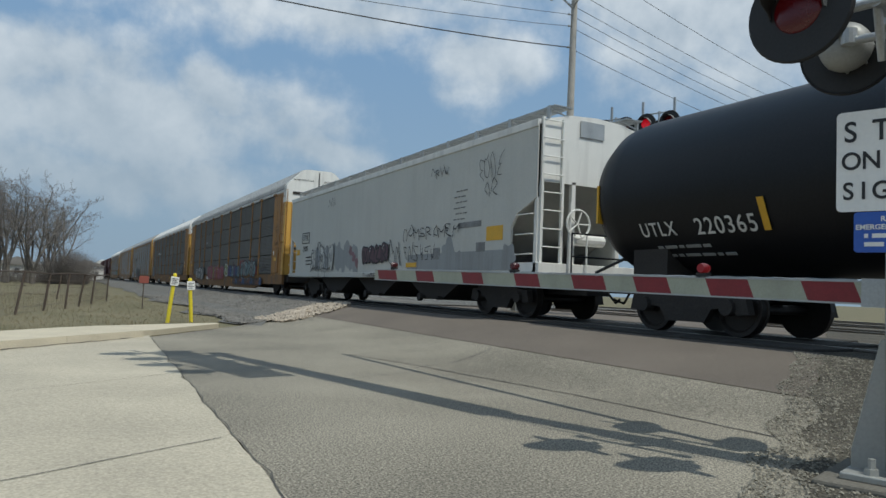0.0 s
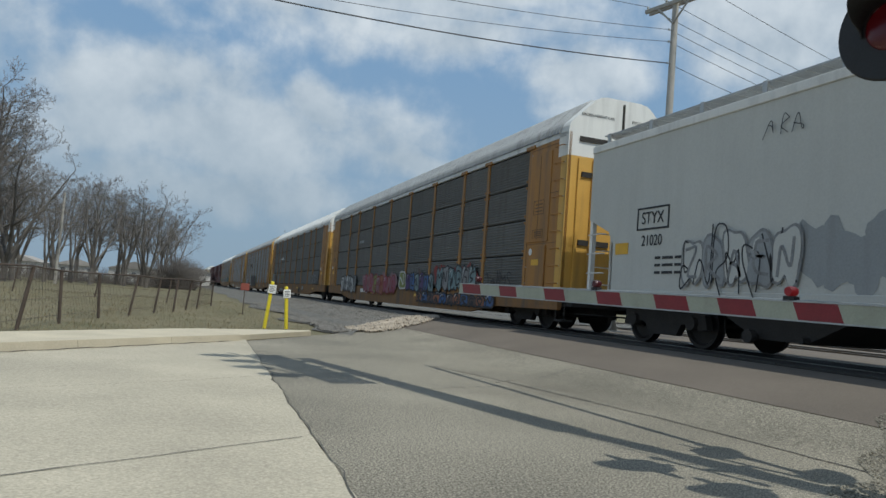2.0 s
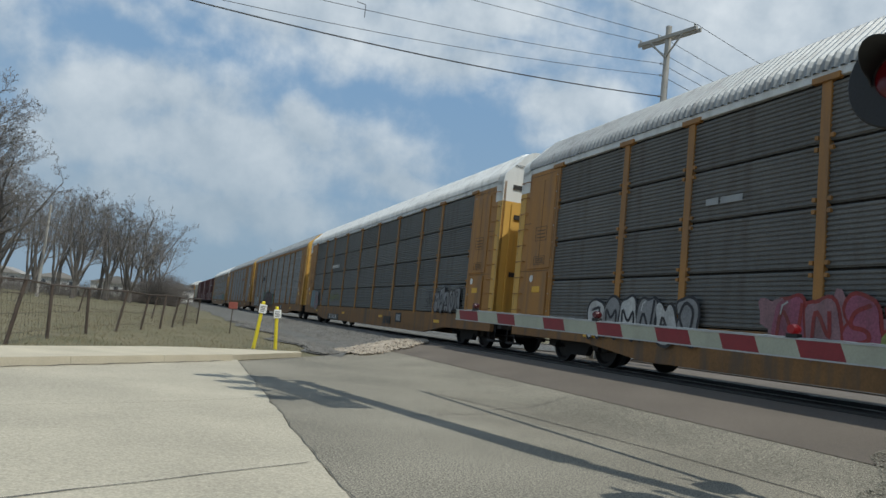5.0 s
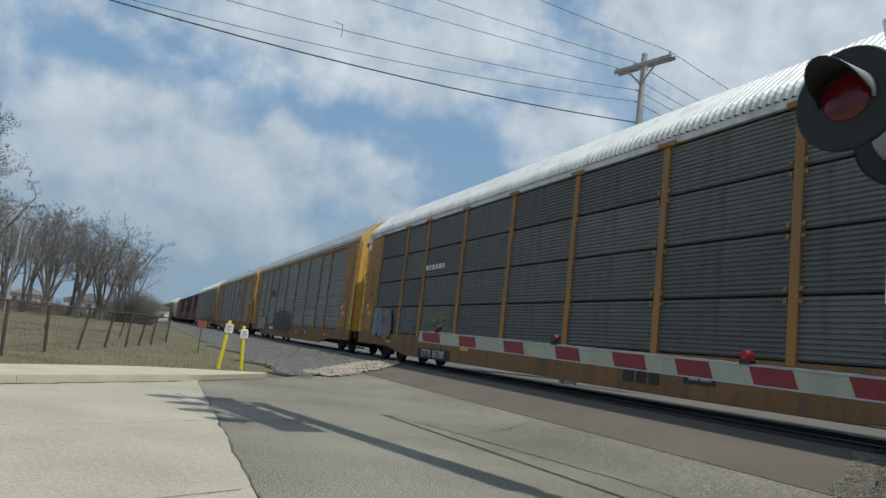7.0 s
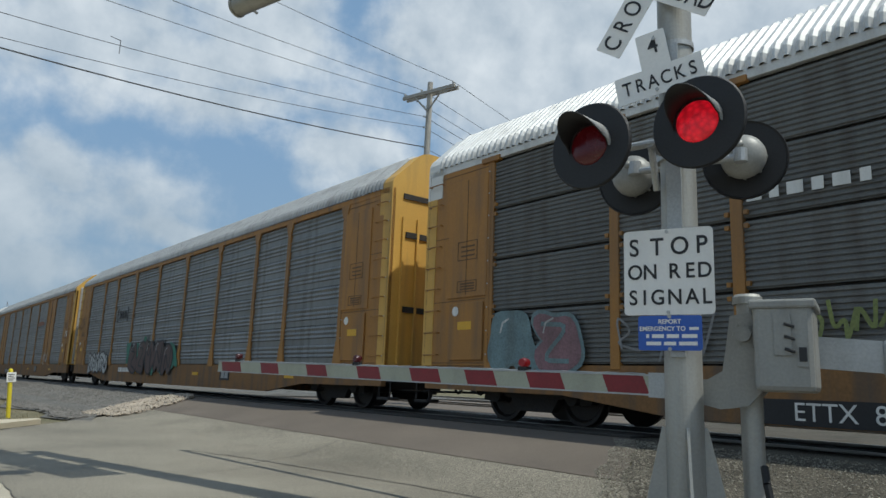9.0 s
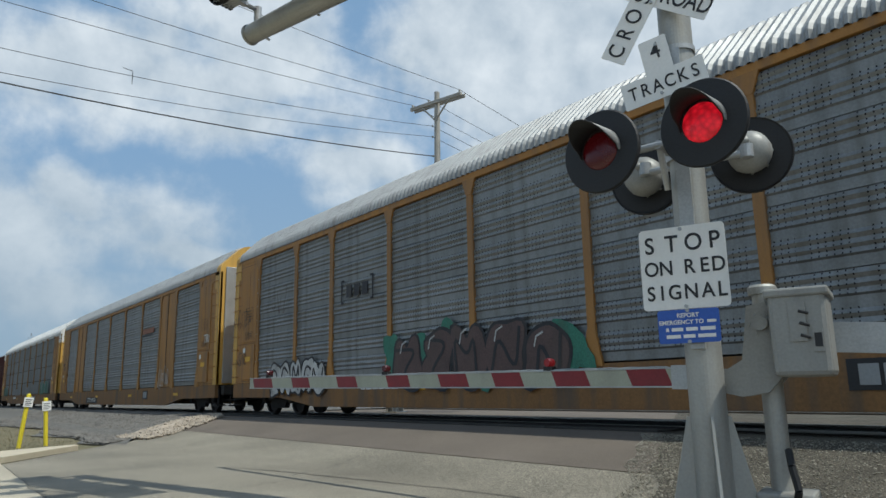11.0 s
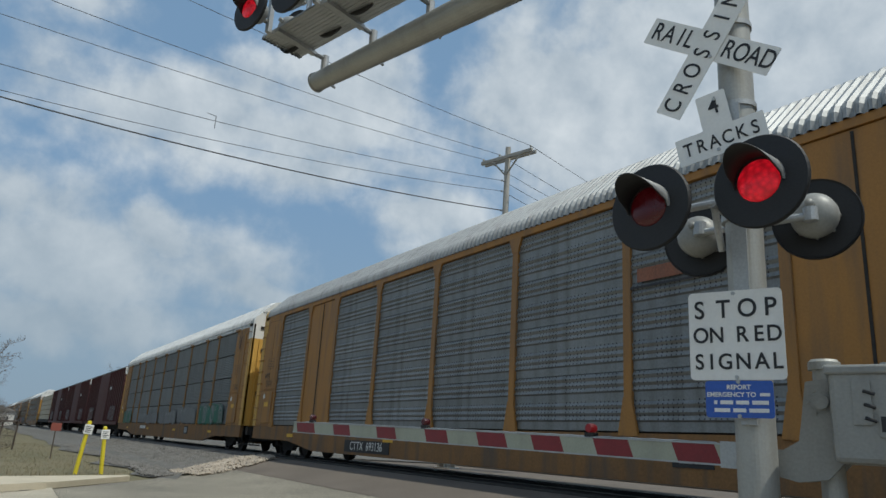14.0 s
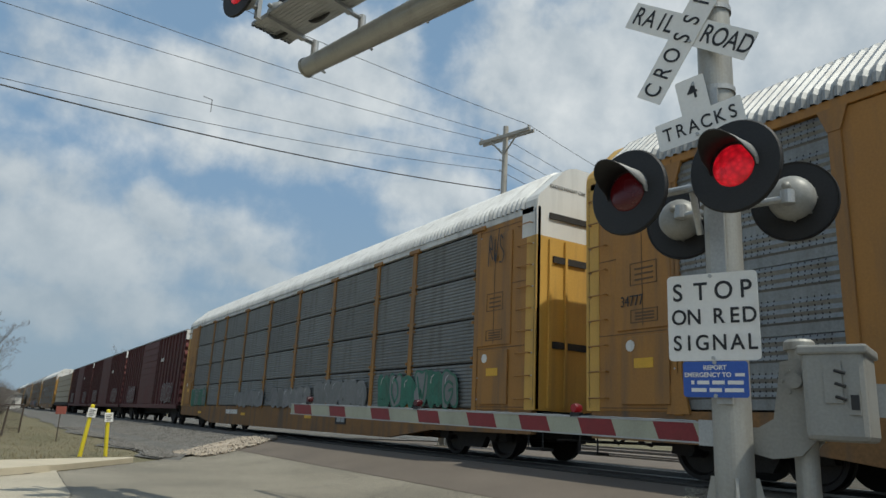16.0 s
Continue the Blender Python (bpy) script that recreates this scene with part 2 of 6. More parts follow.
HOPPER_DK = mat("hopper_grey_patch", (0.3, 0.31, 0.31), 0.6, 0, 0.1, 1.5, 30, 0.05, dirt=0.3)
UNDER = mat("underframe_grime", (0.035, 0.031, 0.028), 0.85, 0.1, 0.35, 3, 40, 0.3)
WHEEL = mat("wheel_steel", (0.035, 0.03, 0.027), 0.55, 0.5, 0.3, 4, 40, 0.15)
RAIL = mat("rail_steel", (0.22, 0.2, 0.18), 0.35, 0.9, 0.2, 3, 40, 0.1)
MAROON = mat("boxcar_maroon", (0.105, 0.032, 0.03), 0.65, 0, 0.25, 1.0, 30, 0.1, dirt=0.4)
LUMBER = mat("wrapped_lumber", (0.42, 0.36, 0.26), 0.7, 0, 0.2, 1.5, 30, 0.15)
ALU = mat("aluminium_mast", (0.38, 0.375, 0.345), 0.5, 0.4, 0.1, 2, 50, 0.08, dirt=0.25)
STEEL = mat("galvanised_steel", (0.42, 0.43, 0.43), 0.5, 0.6, 0.15, 3, 60, 0.12, dirt=0.2)
BOXGREY = mat("painted_housing", (0.3, 0.3, 0.28), 0.5, 0.1, 0.12, 3, 50, 0.1, dirt=0.35)
SIGN = mat("sign_white", (0.78, 0.77, 0.74), 0.4, 0, 0.05, 2.5, 40, 0.03, dirt=0.12)
INK = mat("sign_black", (0.015, 0.015, 0.017), 0.5, 0, 0.2, 5, 40, 0.02)
BLUE = mat("sign_blue", (0.03, 0.1, 0.42), 0.4, 0, 0.12, 3, 40, 0.03)
DISC = mat("signal_black", (0.012, 0.012, 0.013), 0.6, 0, 0.3, 5, 60, 0.1)
LENS_ON = mat("red_lens_lit", (0.2, 0.006, 0.01), 0.3, 0, 0.2, 8, 90, 0.4, emit=(1.0, 0.01, 0.03, 0.4))
nn, nl = LENS_ON.node_tree.nodes, LENS_ON.node_tree.links
cell = nn.new("ShaderNodeTexVoronoi"); cell.inputs["Scale"].default_value = 26.0
lc = nn.new("ShaderNodeTexCoord"); nl.new(lc.outputs["Object"], cell.inputs["Vector"])
lr = nn.new("ShaderNodeMapRange"); lr.inputs["From Max"].default_value = 0.8
lr.inputs["To Min"].default_value, lr.inputs["To Max"].default_value = 0.52, 0.2
nl.new(cell.outputs["Distance"], lr.inputs["Value"])
nl.new(lr.outputs[0], nn["Principled BSDF"].inputs["Emission Strength"])
# Grey for the black hood's outer face: the sunlight on it is in the colour.
HOOD = mat("hood_grey", (0.3, 0.3, 0.29), 0.5, 0.2, 0.15, 5, 60, 0.05)
LENS_DIM = mat("red_lens_unlit", (0.03, 0.004, 0.006), 0.25, 0, 0.2, 8, 90, 0.2, emit=(1.0, 0.02, 0.04, 0.014))
STRIPE_RED = mat("gate_red", (0.2, 0.014, 0.02), 0.4, 0, 0.15, 6, 60, 0.04)
STRIPE_WHITE = mat("gate_white", (0.36, 0.37, 0.29), 0.4, 0, 0.1, 6, 60, 0.04, dirt=0.2)
# Weathered wood, lightened further: the haze before the pole is in its colour.
WOOD = mat("weathered_hazed_pole", (0.4, 0.375, 0.335), 0.9, 0, 0.25, 2, 40, 0.4)
WIRE = mat("wire_black", (0.07, 0.072, 0.075), 0.7)
BARK = mat("bark", (0.15, 0.135, 0.12), 0.95, 0, 0.3, 2, 30, 0.4)
# Twig grey-brown is lightened to hold the distance haze over the trees.
TWIG = mat("twig", (0.2, 0.18, 0.165), 0.95, 0, 0.25, 2, 30, 0.1)
FENCE = mat("rusty_fence", (0.1, 0.075, 0.06), 0.85, 0.2, 0.35, 4, 60, 0.2)
POSTYEL = mat("marker_yellow", (0.75, 0.6, 0.03), 0.5, 0, 0.08, 3, 40, 0.05, dirt=0.15)
HOUSE = mat("house_siding", (0.62, 0.6, 0.56), 0.7, 0, 0.1, 1, 20, 0.1, rand=0.25)
SHINGLE = mat("house_shingle", (0.26, 0.24, 0.22), 0.9, 0, 0.2, 1, 20, 0.3, rand=0.3)
GLASS = mat("house_glass", (0.03, 0.04, 0.05), 0.1, 0, 0.2, 2, 20, 0.0)

# ---- mesh helpers ----


def mesh_of(bm, material, smooth=False):
    me = bpy.data.meshes.new("mesh")
    bmesh.ops.recalc_face_normals(bm, faces=bm.faces)
    bm.to_mesh(me)
    bm.free()
    for m in (material if isinstance(material, (list, tuple)) else [material]):
        me.materials.append(m)
    if smooth:
        for p in me.polygons:
            p.use_smooth = True
    return me


def part(name, bm, material, parent=None, label="", smooth=False, at=None):
    """Links a bmesh (or a ready mesh) as one mesh object under a thing or a part."""
    me = bm if isinstance(bm, bpy.types.Mesh) else mesh_of(bm, material, smooth)
    ob = new(name, me)
    if parent:
        ob.parent = parent
    if at is not None:
        ob.matrix_basis = at
    if label:
        tagged(ob, label)
    return ob


def empty(name, label, category, at=None, group=""):
    ob = new(name)
    ob.empty_display_size = 0.2
    if at is not None:
        ob.matrix_basis = at
    return tagged(ob, label, category, group)


def box(bm, x0, x1, y0, y1, z0, z1, m=None, bevel=0.0):
    c = Matrix.Translation(((x0 + x1) / 2, (y0 + y1) / 2, (z0 + z1) / 2)) @ Matrix.Diagonal((x1 - x0, y1 - y0, z1 - z0, 1))
    r = bmesh.ops.create_cube(bm, size=1.0, matrix=(m or Matrix()) @ c)
    if bevel:
        es = {e for v in r["verts"] for e in v.link_edges}
        bmesh.ops.bevel(bm, geom=list(es), offset=bevel, segments=2, affect="EDGES", profile=0.5)
    return bm


def rod(bm, a, b, r0, r1=None, seg=10, caps=True):
    a, b = Vector(a), Vector(b)
    d = b - a
    m = Matrix.Translation((a + b) / 2) @ d.to_track_quat("Z", "Y").to_matrix().to_4x4()
    bmesh.ops.create_cone(bm, cap_ends=caps, segments=seg, radius1=r0, radius2=r0 if r1 is None else r1, depth=d.length, matrix=m)
    return bm


def lathe(bm, prof, m, seg=24):
    """Turns a profile of (radius, height) round the local z axis."""
    rings = []
    for r, h in prof:
        rings.append([bm.verts.new(m @ Vector((r * math.cos(2 * math.pi * k / seg), r * math.sin(2 * math.pi * k / seg), h))) for k in range(seg)])
    for p, q in zip(rings, rings[1:]):
        for k in range(seg):
            bm.faces.new((p[k], p[(k + 1) % seg], q[(k + 1) % seg], q[k]))
    for ring in (rings[0], rings[-1]):
        bm.faces.new(ring)
    return bm


def prism(bm, outline, m, depth):
    """An outline in local x, z pulled along local y from 0 to depth."""
    lo = [bm.verts.new(m @ Vector((x, 0, z))) for x, z in outline]
    hi = [bm.verts.new(m @ Vector((x, depth, z))) for x, z in outline]
    n = len(outline)
    bm.faces.new(lo); bm.faces.new(hi[::-1])
    for k in range(n):
        bm.faces.new((lo[k], hi[k], hi[(k + 1) % n], lo[(k + 1) % n]))
    return bm


def B():
    return bmesh.new()


def lettering(words, size, at, material, parent, name="lettering", sx=1.0, align="CENTER", depth=0.002, space=1.0, bold=0.0):
    """Flat letters in the built-in font, facing local +z of the pose at."""
    cu = bpy.data.curves.new("letters", "FONT")
    cu.body, cu.size, cu.align_x, cu.align_y, cu.extrude = words, size, align, "CENTER", depth
    cu.space_character, cu.offset = space, bold
    tmp = bpy.data.objects.new("letters", cu)
    scene.collection.objects.link(tmp)
    me = bpy.data.meshes.new_from_object(tmp.evaluated_get(bpy.context.evaluated_depsgraph_get()))
    bpy.data.objects.remove(tmp); bpy.data.curves.remove(cu)
    me.materials.clear(); me.materials.append(material)
    me.transform(Matrix.Diagonal((sx, 1, 1, 1)))
    return part(name, me, material, parent, at=at)


RAIL_Z, TRACK_X, SIDE = 0.48, 10.95, 1.5


def ramp(a, b, x):
    t = min(1, max(0, (x - a) / (b - a)))
    return t * t * (3 - 2 * t) * 0.5 + t * 0.5


def gz(x, y):
    """The height of the ground: the road climbs to the tracks."""
    return 0.43 * ramp(6.0, 9.0, x) + (0.05 * noise.noise((x * 0.06, y * 0.06, 0)) if abs(x) > 40 or abs(y) > 40 else 0)


def kerb_y(x):
    return 11.75 + 1.2 * x


def slab_edge(y):
    return 1.93 + 0.036 * (y - 4.2) + 0.05 * noise.noise((0, y * 1.3, 3)) + 0.02 * noise.noise((0, y * 6, 3))


def sheet(cols, lo, hi, rows, up, jitter=0.0):
    """A strip of surface: columns across x, each from lo(x) to hi(x), laid up metres above the ground."""
    bm = B()
    grid = []
    for x in cols:
        a, b = lo(x), hi(x)
        col = []
        for k in range(rows + 1):
            y = a + (b - a) * k / rows
            xx = x(y) if callable(x) else x
            col.append(bm.verts.new((xx, y, gz(xx, y) + up)))
        grid.append(col)
    for p, q in zip(grid, grid[1:]):
        for k in range(rows):
            bm.faces.new((p[k], q[k], q[k + 1], p[k + 1]))
    return bm


def spread(a, b, n):
    return [a + (b - a) * k / n for k in range(n + 1)]


# ---- ground, road, tracks ----
xs = [-3000, -1200, -500, -200, -100, -60, -40, -25, -15, -8, -4, 0, 2] + spread(4, 9.2, 13) + [10, 12, 16, 25, 40, 60, 100, 200, 500, 1200, 3000]
ys = [-3000, -1000, -300, -100, -40, -20, -10, 0, 5, 10, 15, 20, 25, 30, 40, 50, 60, 80, 100, 150, 250, 500, 1200, 3000]
bm = B()
g = [[bm.verts.new((x, y, gz(x, y) - 0.03)) for y in ys] for x in xs]
for p, q in zip(g, g[1:]):
    for k in range(len(ys) - 1):
        bm.faces.new((p[k], q[k], q[k + 1], p[k + 1]))
tagged(part("ground", bm, GRASS, smooth=True), "brown dormant grass ground beside the railway", "ground", kind="structure")

road_hi = lambda x: 14.4 + 1.5 * (x - 2.2) + 0.12 * noise.noise((x * 2.0, 0, 7))
road_lo = lambda x: -30 if x < 3.7 else 2.9 + 0.66 * (x - 3.7) + 0.18 * noise.noise((x * 1.7, 5, 2))


def strip_cols(fs, lo, hi_of, rows, up):
    bm = B()
    grid = []
    for f in fs:
        col = []
        for k in range(rows + 1):
            y = lo + (hi_of(f) - lo) * k / rows
            x = slab_edge(y) + (3.7 - slab_edge(y)) * f
            col.append(bm.verts.new((x, y, gz(x, y) + up)))
        grid.append(col)
    for p, q in zip(grid, grid[1:]):
        for k in range(rows):
            bm.faces.new((p[k], q[k], q[k + 1], p[k + 1]))
    return bm


bm = strip_cols((0, 0.25, 0.5, 0.75, 1), -30, lambda f: road_hi(2.25 + 1.45 * f), 160, 0.0)
extra = sheet(spread(3.7, 7.15, 35), lambda x: -30 if x < 3.7 else road_lo(x), road_hi, 40, 0.0)
me = bpy.data.meshes.new("tmp"); extra.to_mesh(me); extra.free(); bm.from_mesh(me); bpy.data.meshes.remove(me)
tagged(part("road", bm, ASPHALT, smooth=True), "worn grey asphalt road with exposed aggregate", "road", kind="structure")
bm = sheet(spread(7.15, 26, 40), lambda x: road_lo(x), lambda x: road_hi(x), 30, 0.006)
tagged(part("road_overlay", bm, ASPHALT_DARK, smooth=True), "smooth darker asphalt overlay on the crossing", "road", kind="structure")
bm = B()
grid = []
for f in spread(0, 1, 20):
    col = []
    for k in range(121):
        y = -30 + (kerb_y(-16 + 17.6 * f) + 0.9 * f + 30.15) * k / 120
        col.append((-16 + (slab_edge(y) - 0.004 + 16) * f, y))
    grid.append(col)
vs = [[bm.verts.new((x, y, 0.008)) for x, y in col] for col in grid]
for p, q in zip(vs, vs[1:]):
    for k in range(120):
        bm.faces.new((p[k], q[k], q[k + 1], p[k + 1]))
tagged(part("pavement", bm, CONCRETE), "pale concrete road slab with sawn joints", "road", kind="structure")


def ribbon(points, width, up, name, material, label, wob=0.01):
    bm = B()
    prev = None
    for (x0, y0), (x1, y1) in zip(points, points[1:]):
        n = max(2, int(math.hypot(x1 - x0, y1 - y0) / 0.12))
        for k in range(n + 1):
            x, y = x0 + (x1 - x0) * k / n, y0 + (y1 - y0) * k / n
            d = Vector((y0 - y1, x1 - x0, 0)).normalized()
            w = width * (0.6 + 0.6 * abs(noise.noise((x * 5, y * 5, 1))))
            o = d * wob * noise.noise((x * 3, y * 3, 9)) * 4
            a = bm.verts.new((x + o.x + d.x * w / 2, y + o.y + d.y * w / 2, gz(x, y) + up))
            b = bm.verts.new((x + o.x - d.x * w / 2, y + o.y - d.y * w / 2, gz(x, y) + up))
            if prev:
                bm.faces.new((prev[0], prev[1], b, a))
            prev = (a, b)
    return tagged(part(name, bm, material), label, "road joint", kind="structure")


ribbon([(4.79, 11.14), (5.1, 10.1), (5.66, 6.83), (5.86, 4.5)], 0.035, 0.006, "trim", CRACK, "dark tar-filled joint in the asphalt", 0.006)
ribbon([(4.79, 11.14), (6.9, 12.2)], 0.02, 0.006, "trim", CRACK, "thin crack in the asphalt")
ribbon([(5.0, 9.3), (6.9, 10.6)], 0.018, 0.006, "trim", CRACK, "thin crack in the asphalt", 0.02)
ribbon([(3.6, 8.4), (4.9, 9.0)], 0.014, 0.006, "trim", CRACK, "thin crack in the asphalt", 0.02)
ribbon([(-4, 2.3), (0.49, 4.93), (1.9, 5.76)], 0.014, 0.013, "trim", CRACK, "sawn joint in the concrete slab", 0.003)
ribbon([(-4, 5.6), (0.9, 8.35), (2.05, 9.2)], 0.008, 0.013, "trim", CRACK, "faint sawn joint in the concrete slab", 0.004)
ribbon([(slab_edge(2 + k * 0.4) + 0.0, 2 + k * 0.4) for k in range(31)], 0.013, 0.014, "trim", CRACK, "ragged dark seam between slab and asphalt", 0.008)
ribbon([(-12 + k * 0.5, kerb_y(-12 + k * 0.5) - 0.04) for k in range(29)], 0.06, 0.016, "trim", CRACK, "dark line along the kerb foot", 0.02)
ribbon([(-1.6, 4.9), (-0.05, 6.05)], 0.12, 0.013, "trim", YELLOW_LINE, "worn yellow road line", 0.004)
ribbon([(-0.9, 5.05), (-0.3, 5.6)], 0.3, 0.013, "trim", WHITE_LINE, "white painted road bar", 0.003)

# kerb and apron on the far side of the road
bm = B()
for k in range(12):
    x0, x1 = -12 + k * 1.183, -12 + (k + 1) * 1.183
    f = lambda x, o: (x - o * 0.77, kerb_y(x) + o * 0.64)
    for za, zb, o0, o1 in ((0.0, 0.12, 0.0, 0.3),):
        q = [f(x0 + 0.006, o0), f(x1, o0), f(x1, o1), f(x0 + 0.006, o1)]
        lo = [bm.verts.new((*p, -0.05)) for p in q]
        hi = [bm.verts.new((p[0] - (0.03 if i < 2 else 0) * 0.77, p[1] + (0.03 if i < 2 else 0) * 0.64, zb + 0.01 * noise.noise((p[0], p[1], 0)))) for i, p in enumerate(q)]
        bm.faces.new(hi)
        for i in range(4):
            bm.faces.new((lo[i], lo[(i + 1) % 4], hi[(i + 1) % 4], hi[i]))
tagged(part("kerb", bm, KERB), "low worn concrete kerb along the road", "kerb", kind="structure")
bm = B()
prev = None
for k in range(41):
    x = -12 + 16.0 * k / 40
    w = 1.25 if x < 2.4 else 1.25 * max(0.03, (4.1 - x) / 1.7)
    a = (x - 0.33 * 0.77, kerb_y(x) + 0.33 * 0.64)
    if x > 2.2:
        a = (x, kerb_y(x) + 0.35 + 0.25 * (x - 2.2))
    b = (a[0] - w * 0.77, a[1] + w * 0.64)
    r = [bm.verts.new((*a, -0.02)), bm.verts.new((*a, 0.085)), bm.verts.new((*b, 0.1)), bm.verts.new((*b, -0.02))]
    if prev:
        for i in range(3):
            bm.faces.new((prev[i], r[i], r[i + 1], prev[i + 1]))
    prev = r
tagged(part("apron", bm, KERB), "broken concrete sidewalk apron behind the kerb", "sidewalk", kind="structure")

# ballast bed and rails of the near track, and the next tracks beyond the train
def bed_lo(x):
    return road_hi(x) + 0.0


bm = B()
grid = []
for i, x in enumerate([4.6, 5.6, 6.6, 7.6, 8.4, 9.2, 12.8, 17, 22, 27]):
    col = []
    for k in range(70):
        y = bed_lo(min(x, 9.2)) + (k / 69) ** 2 * 900
        edge = 0.9 * noise.noise((y * 0.5, x, 4)) if i == 0 else 0
        col.append(bm.verts.new((x + edge + (0.012 * (y - 20) if i == 0 and y < 120 else (1.2 if i == 0 else 0)), y, gz(x, 0) + 0.012 + (0.05 if 0 < i < 9 else -0.02) * (0.6 + 0.4 * noise.noise((x * 2, y * 2, 0))))))
    grid.append(col)
for p, q in zip(grid, grid[1:]):
    for k in range(69):
        bm.faces.new((p[k], q[k], q[k + 1], p[k + 1]))
tagged(part("ballast", bm, BALLAST), "grey crushed stone ballast along the tracks", "ballast", kind="structure")
bm = sheet(spread(3.7, 9.2, 55) + [12.8, 18, 27], lambda x: -400, lambda x: road_lo(max(x, 3.8)) + 0.02, 20, 0.008)
tagged(part("gravel", bm, DIRT), "dark gravelly dirt around the crossing signal", "gravel", kind="structure")


def rail(x):
    bm = B()
    prof = [(-0.07, -0.17), (0.07, -0.17), (0.07, -0.15), (0.012, -0.12), (0.012, -0.04), (0.036, -0.03), (0.036, 0), (-0.036, 0), (-0.036, -0.03), (-0.012, -0.04), (-0.012, -0.12), (-0.07, -0.15)]
    prism(bm, prof, pose(x, -400, RAIL_Z), 1400)
    return tagged(part("rail", bm, RAIL), "worn steel running rail", "rail", "rails", "structure")


for c in (TRACK_X, TRACK_X + 6.5, TRACK_X + 10.8, TRACK_X + 15.1):
    rail(c - 0.75); rail(c + 0.75)

PANELS = mat("crossing_rubber", (0.045, 0.042, 0.038), 0.85, 0, 0.3, 1.5, 40, 0.4, spec=0.25, speck=0.2)
crossing = empty("crossing_deck", "dark worn crossing panels between the rails", "crossing", pose(0, 0, 0))
for x0, x1 in ((9.3, 10.13), (10.27, 11.63), (11.77, 12.6)):
    for k in range(9):
        y = 6.7 + 0.6 * (x0 - 9.3) + 2.2 * k
        part("deck_panel", box(B(), x0, x1, y + 0.01, y + 2.19, 0.2, 0.472, bevel=0.01), PANELS, crossing)

# ---- the train ----
RUN = [(0, 0), (1, 8.45), (2.5, 21.1), (3.5, 29.5), (6, 51.0), (7, 59.7), (8, 68.2), (10.5, 90.2), (11, 94.5), (12.5, 107.2), (14.5, 124.4), (16, 137.3)]
CARS = []


def car(name, label, category, start):
    """A rail car, standing on the near track with its leading end at y = start at the clip's start."""
    ob = empty(name, label, category, pose(TRACK_X, start, RAIL_Z))
    CARS.append((ob, start))
    return ob


def side_plate(bm, outline, x, depth):
    """An outline in y, z with its outer face at x (near side negative)."""
    if x < 0:
        return prism(bm, outline, pose(x + depth, 0, 0, 0, 0, 90), depth)
    return prism(bm, outline, pose(x, 0, 0, 0, 0, 90), depth)


SHARED = {}


def shared(key, make):
    if key not in SHARED:
        SHARED[key] = make()
    return SHARED[key]


def wheel_mesh():
    bm = lathe(B(), [(0.05, -0.07), (0.1, -0.07), (0.13, -0.02), (0.34, -0.01), (0.38, -0.06), (0.44, -0.06), (0.445, 0.05), (0.47, 0.055), (0.47, 0.08), (0.1, 0.08)], Matrix(), 24)
    return mesh_of(bm, WHEEL)


def frame_mesh():
    o = [(-1.25, 0.36), (-1.18, 0.62), (-0.75, 0.66), (-0.42, 0.8), (0.42, 0.8), (0.75, 0.66), (1.18, 0.62), (1.25, 0.36), (1.02, 0.34), (0.9, 0.46), (0.55, 0.42), (0.4, 0.2), (-0.4, 0.2), (-0.55, 0.42), (-0.9, 0.46), (-1.02, 0.34)]
    bm = B()
    side_plate(bm, o, -1.06, 0.14)
    for k in (-0.26, -0.13, 0.0, 0.13, 0.26):
        rod(bm, (-1.0, k, 0.24), (-1.0, k, 0.5), 0.055, seg=8)
    for k in (-0.88, 0.88):
        rod(bm, (-1.14, k, 0.46), (-0.95, k, 0.46), 0.13, seg=12)
    return mesh_of(bm, UNDER)


def truck(parent, y):
    bm = box(B(), -1.0, 1.0, y - 0.2, y + 0.2, 0.42, 0.68, bevel=0.02)
    t = part("truck", bm, UNDER, parent)
    for side in (0, 180):
        part("side_frame", shared("frame", frame_mesh), UNDER, t, at=pose(0, y, 0, 0, 0, side))
    for dy in (-0.88, 0.88):
        for sx in (-1, 1):
            part("wheel", shared("wheel", wheel_mesh), WHEEL, t, at=pose(sx * 0.8, y + dy, 0.45, 0, 90 * -sx, 0))
        part("axle", rod(B(), (-0.75, y + dy, 0.45), (0.75, y + dy, 0.45), 0.08), WHEEL, t)


def coupler(parent, y, d):
    bm = box(B(), -0.09, 0.09, min(y, y + d * 0.5), max(y, y + d * 0.5), 0.72, 0.92, bevel=0.02)
    box(bm, -0.17, 0.17, y + d * 0.5 - 0.12, y + d * 0.5 + 0.12, 0.68, 0.98, bevel=0.04)
    rod(bm, (0.28, y, 0.7), (0.34, y + d * 0.3, 0.42), 0.025); rod(bm, (0.34, y + d * 0.3, 0.42), (0.25, y + d * 0.55, 0.5), 0.025)
    part("coupler", bm, UNDER, parent)


def rungs(parent, x, y0, y1, z0, z1, step, material, out=0.07, name="ladder_rung"):
    s = -1 if x < 0 else 1

    def one():
        bm = rod(B(), (x + s * out, y0, 0), (x + s * out, y1, 0), 0.013, seg=6)
        rod(bm, (x, y0, 0), (x + s * out, y0, 0), 0.012, seg=6)
        return mesh_of(rod(bm, (x, y1, 0), (x + s * out, y1, 0), 0.012, seg=6), material)

    me = shared(("rung", x, y0, y1, material.name), one)
    for k in range(int((z1 - z0) / step) + 1):
        part(name, me, material, parent, at=pose(0, 0, z0 + k * step))


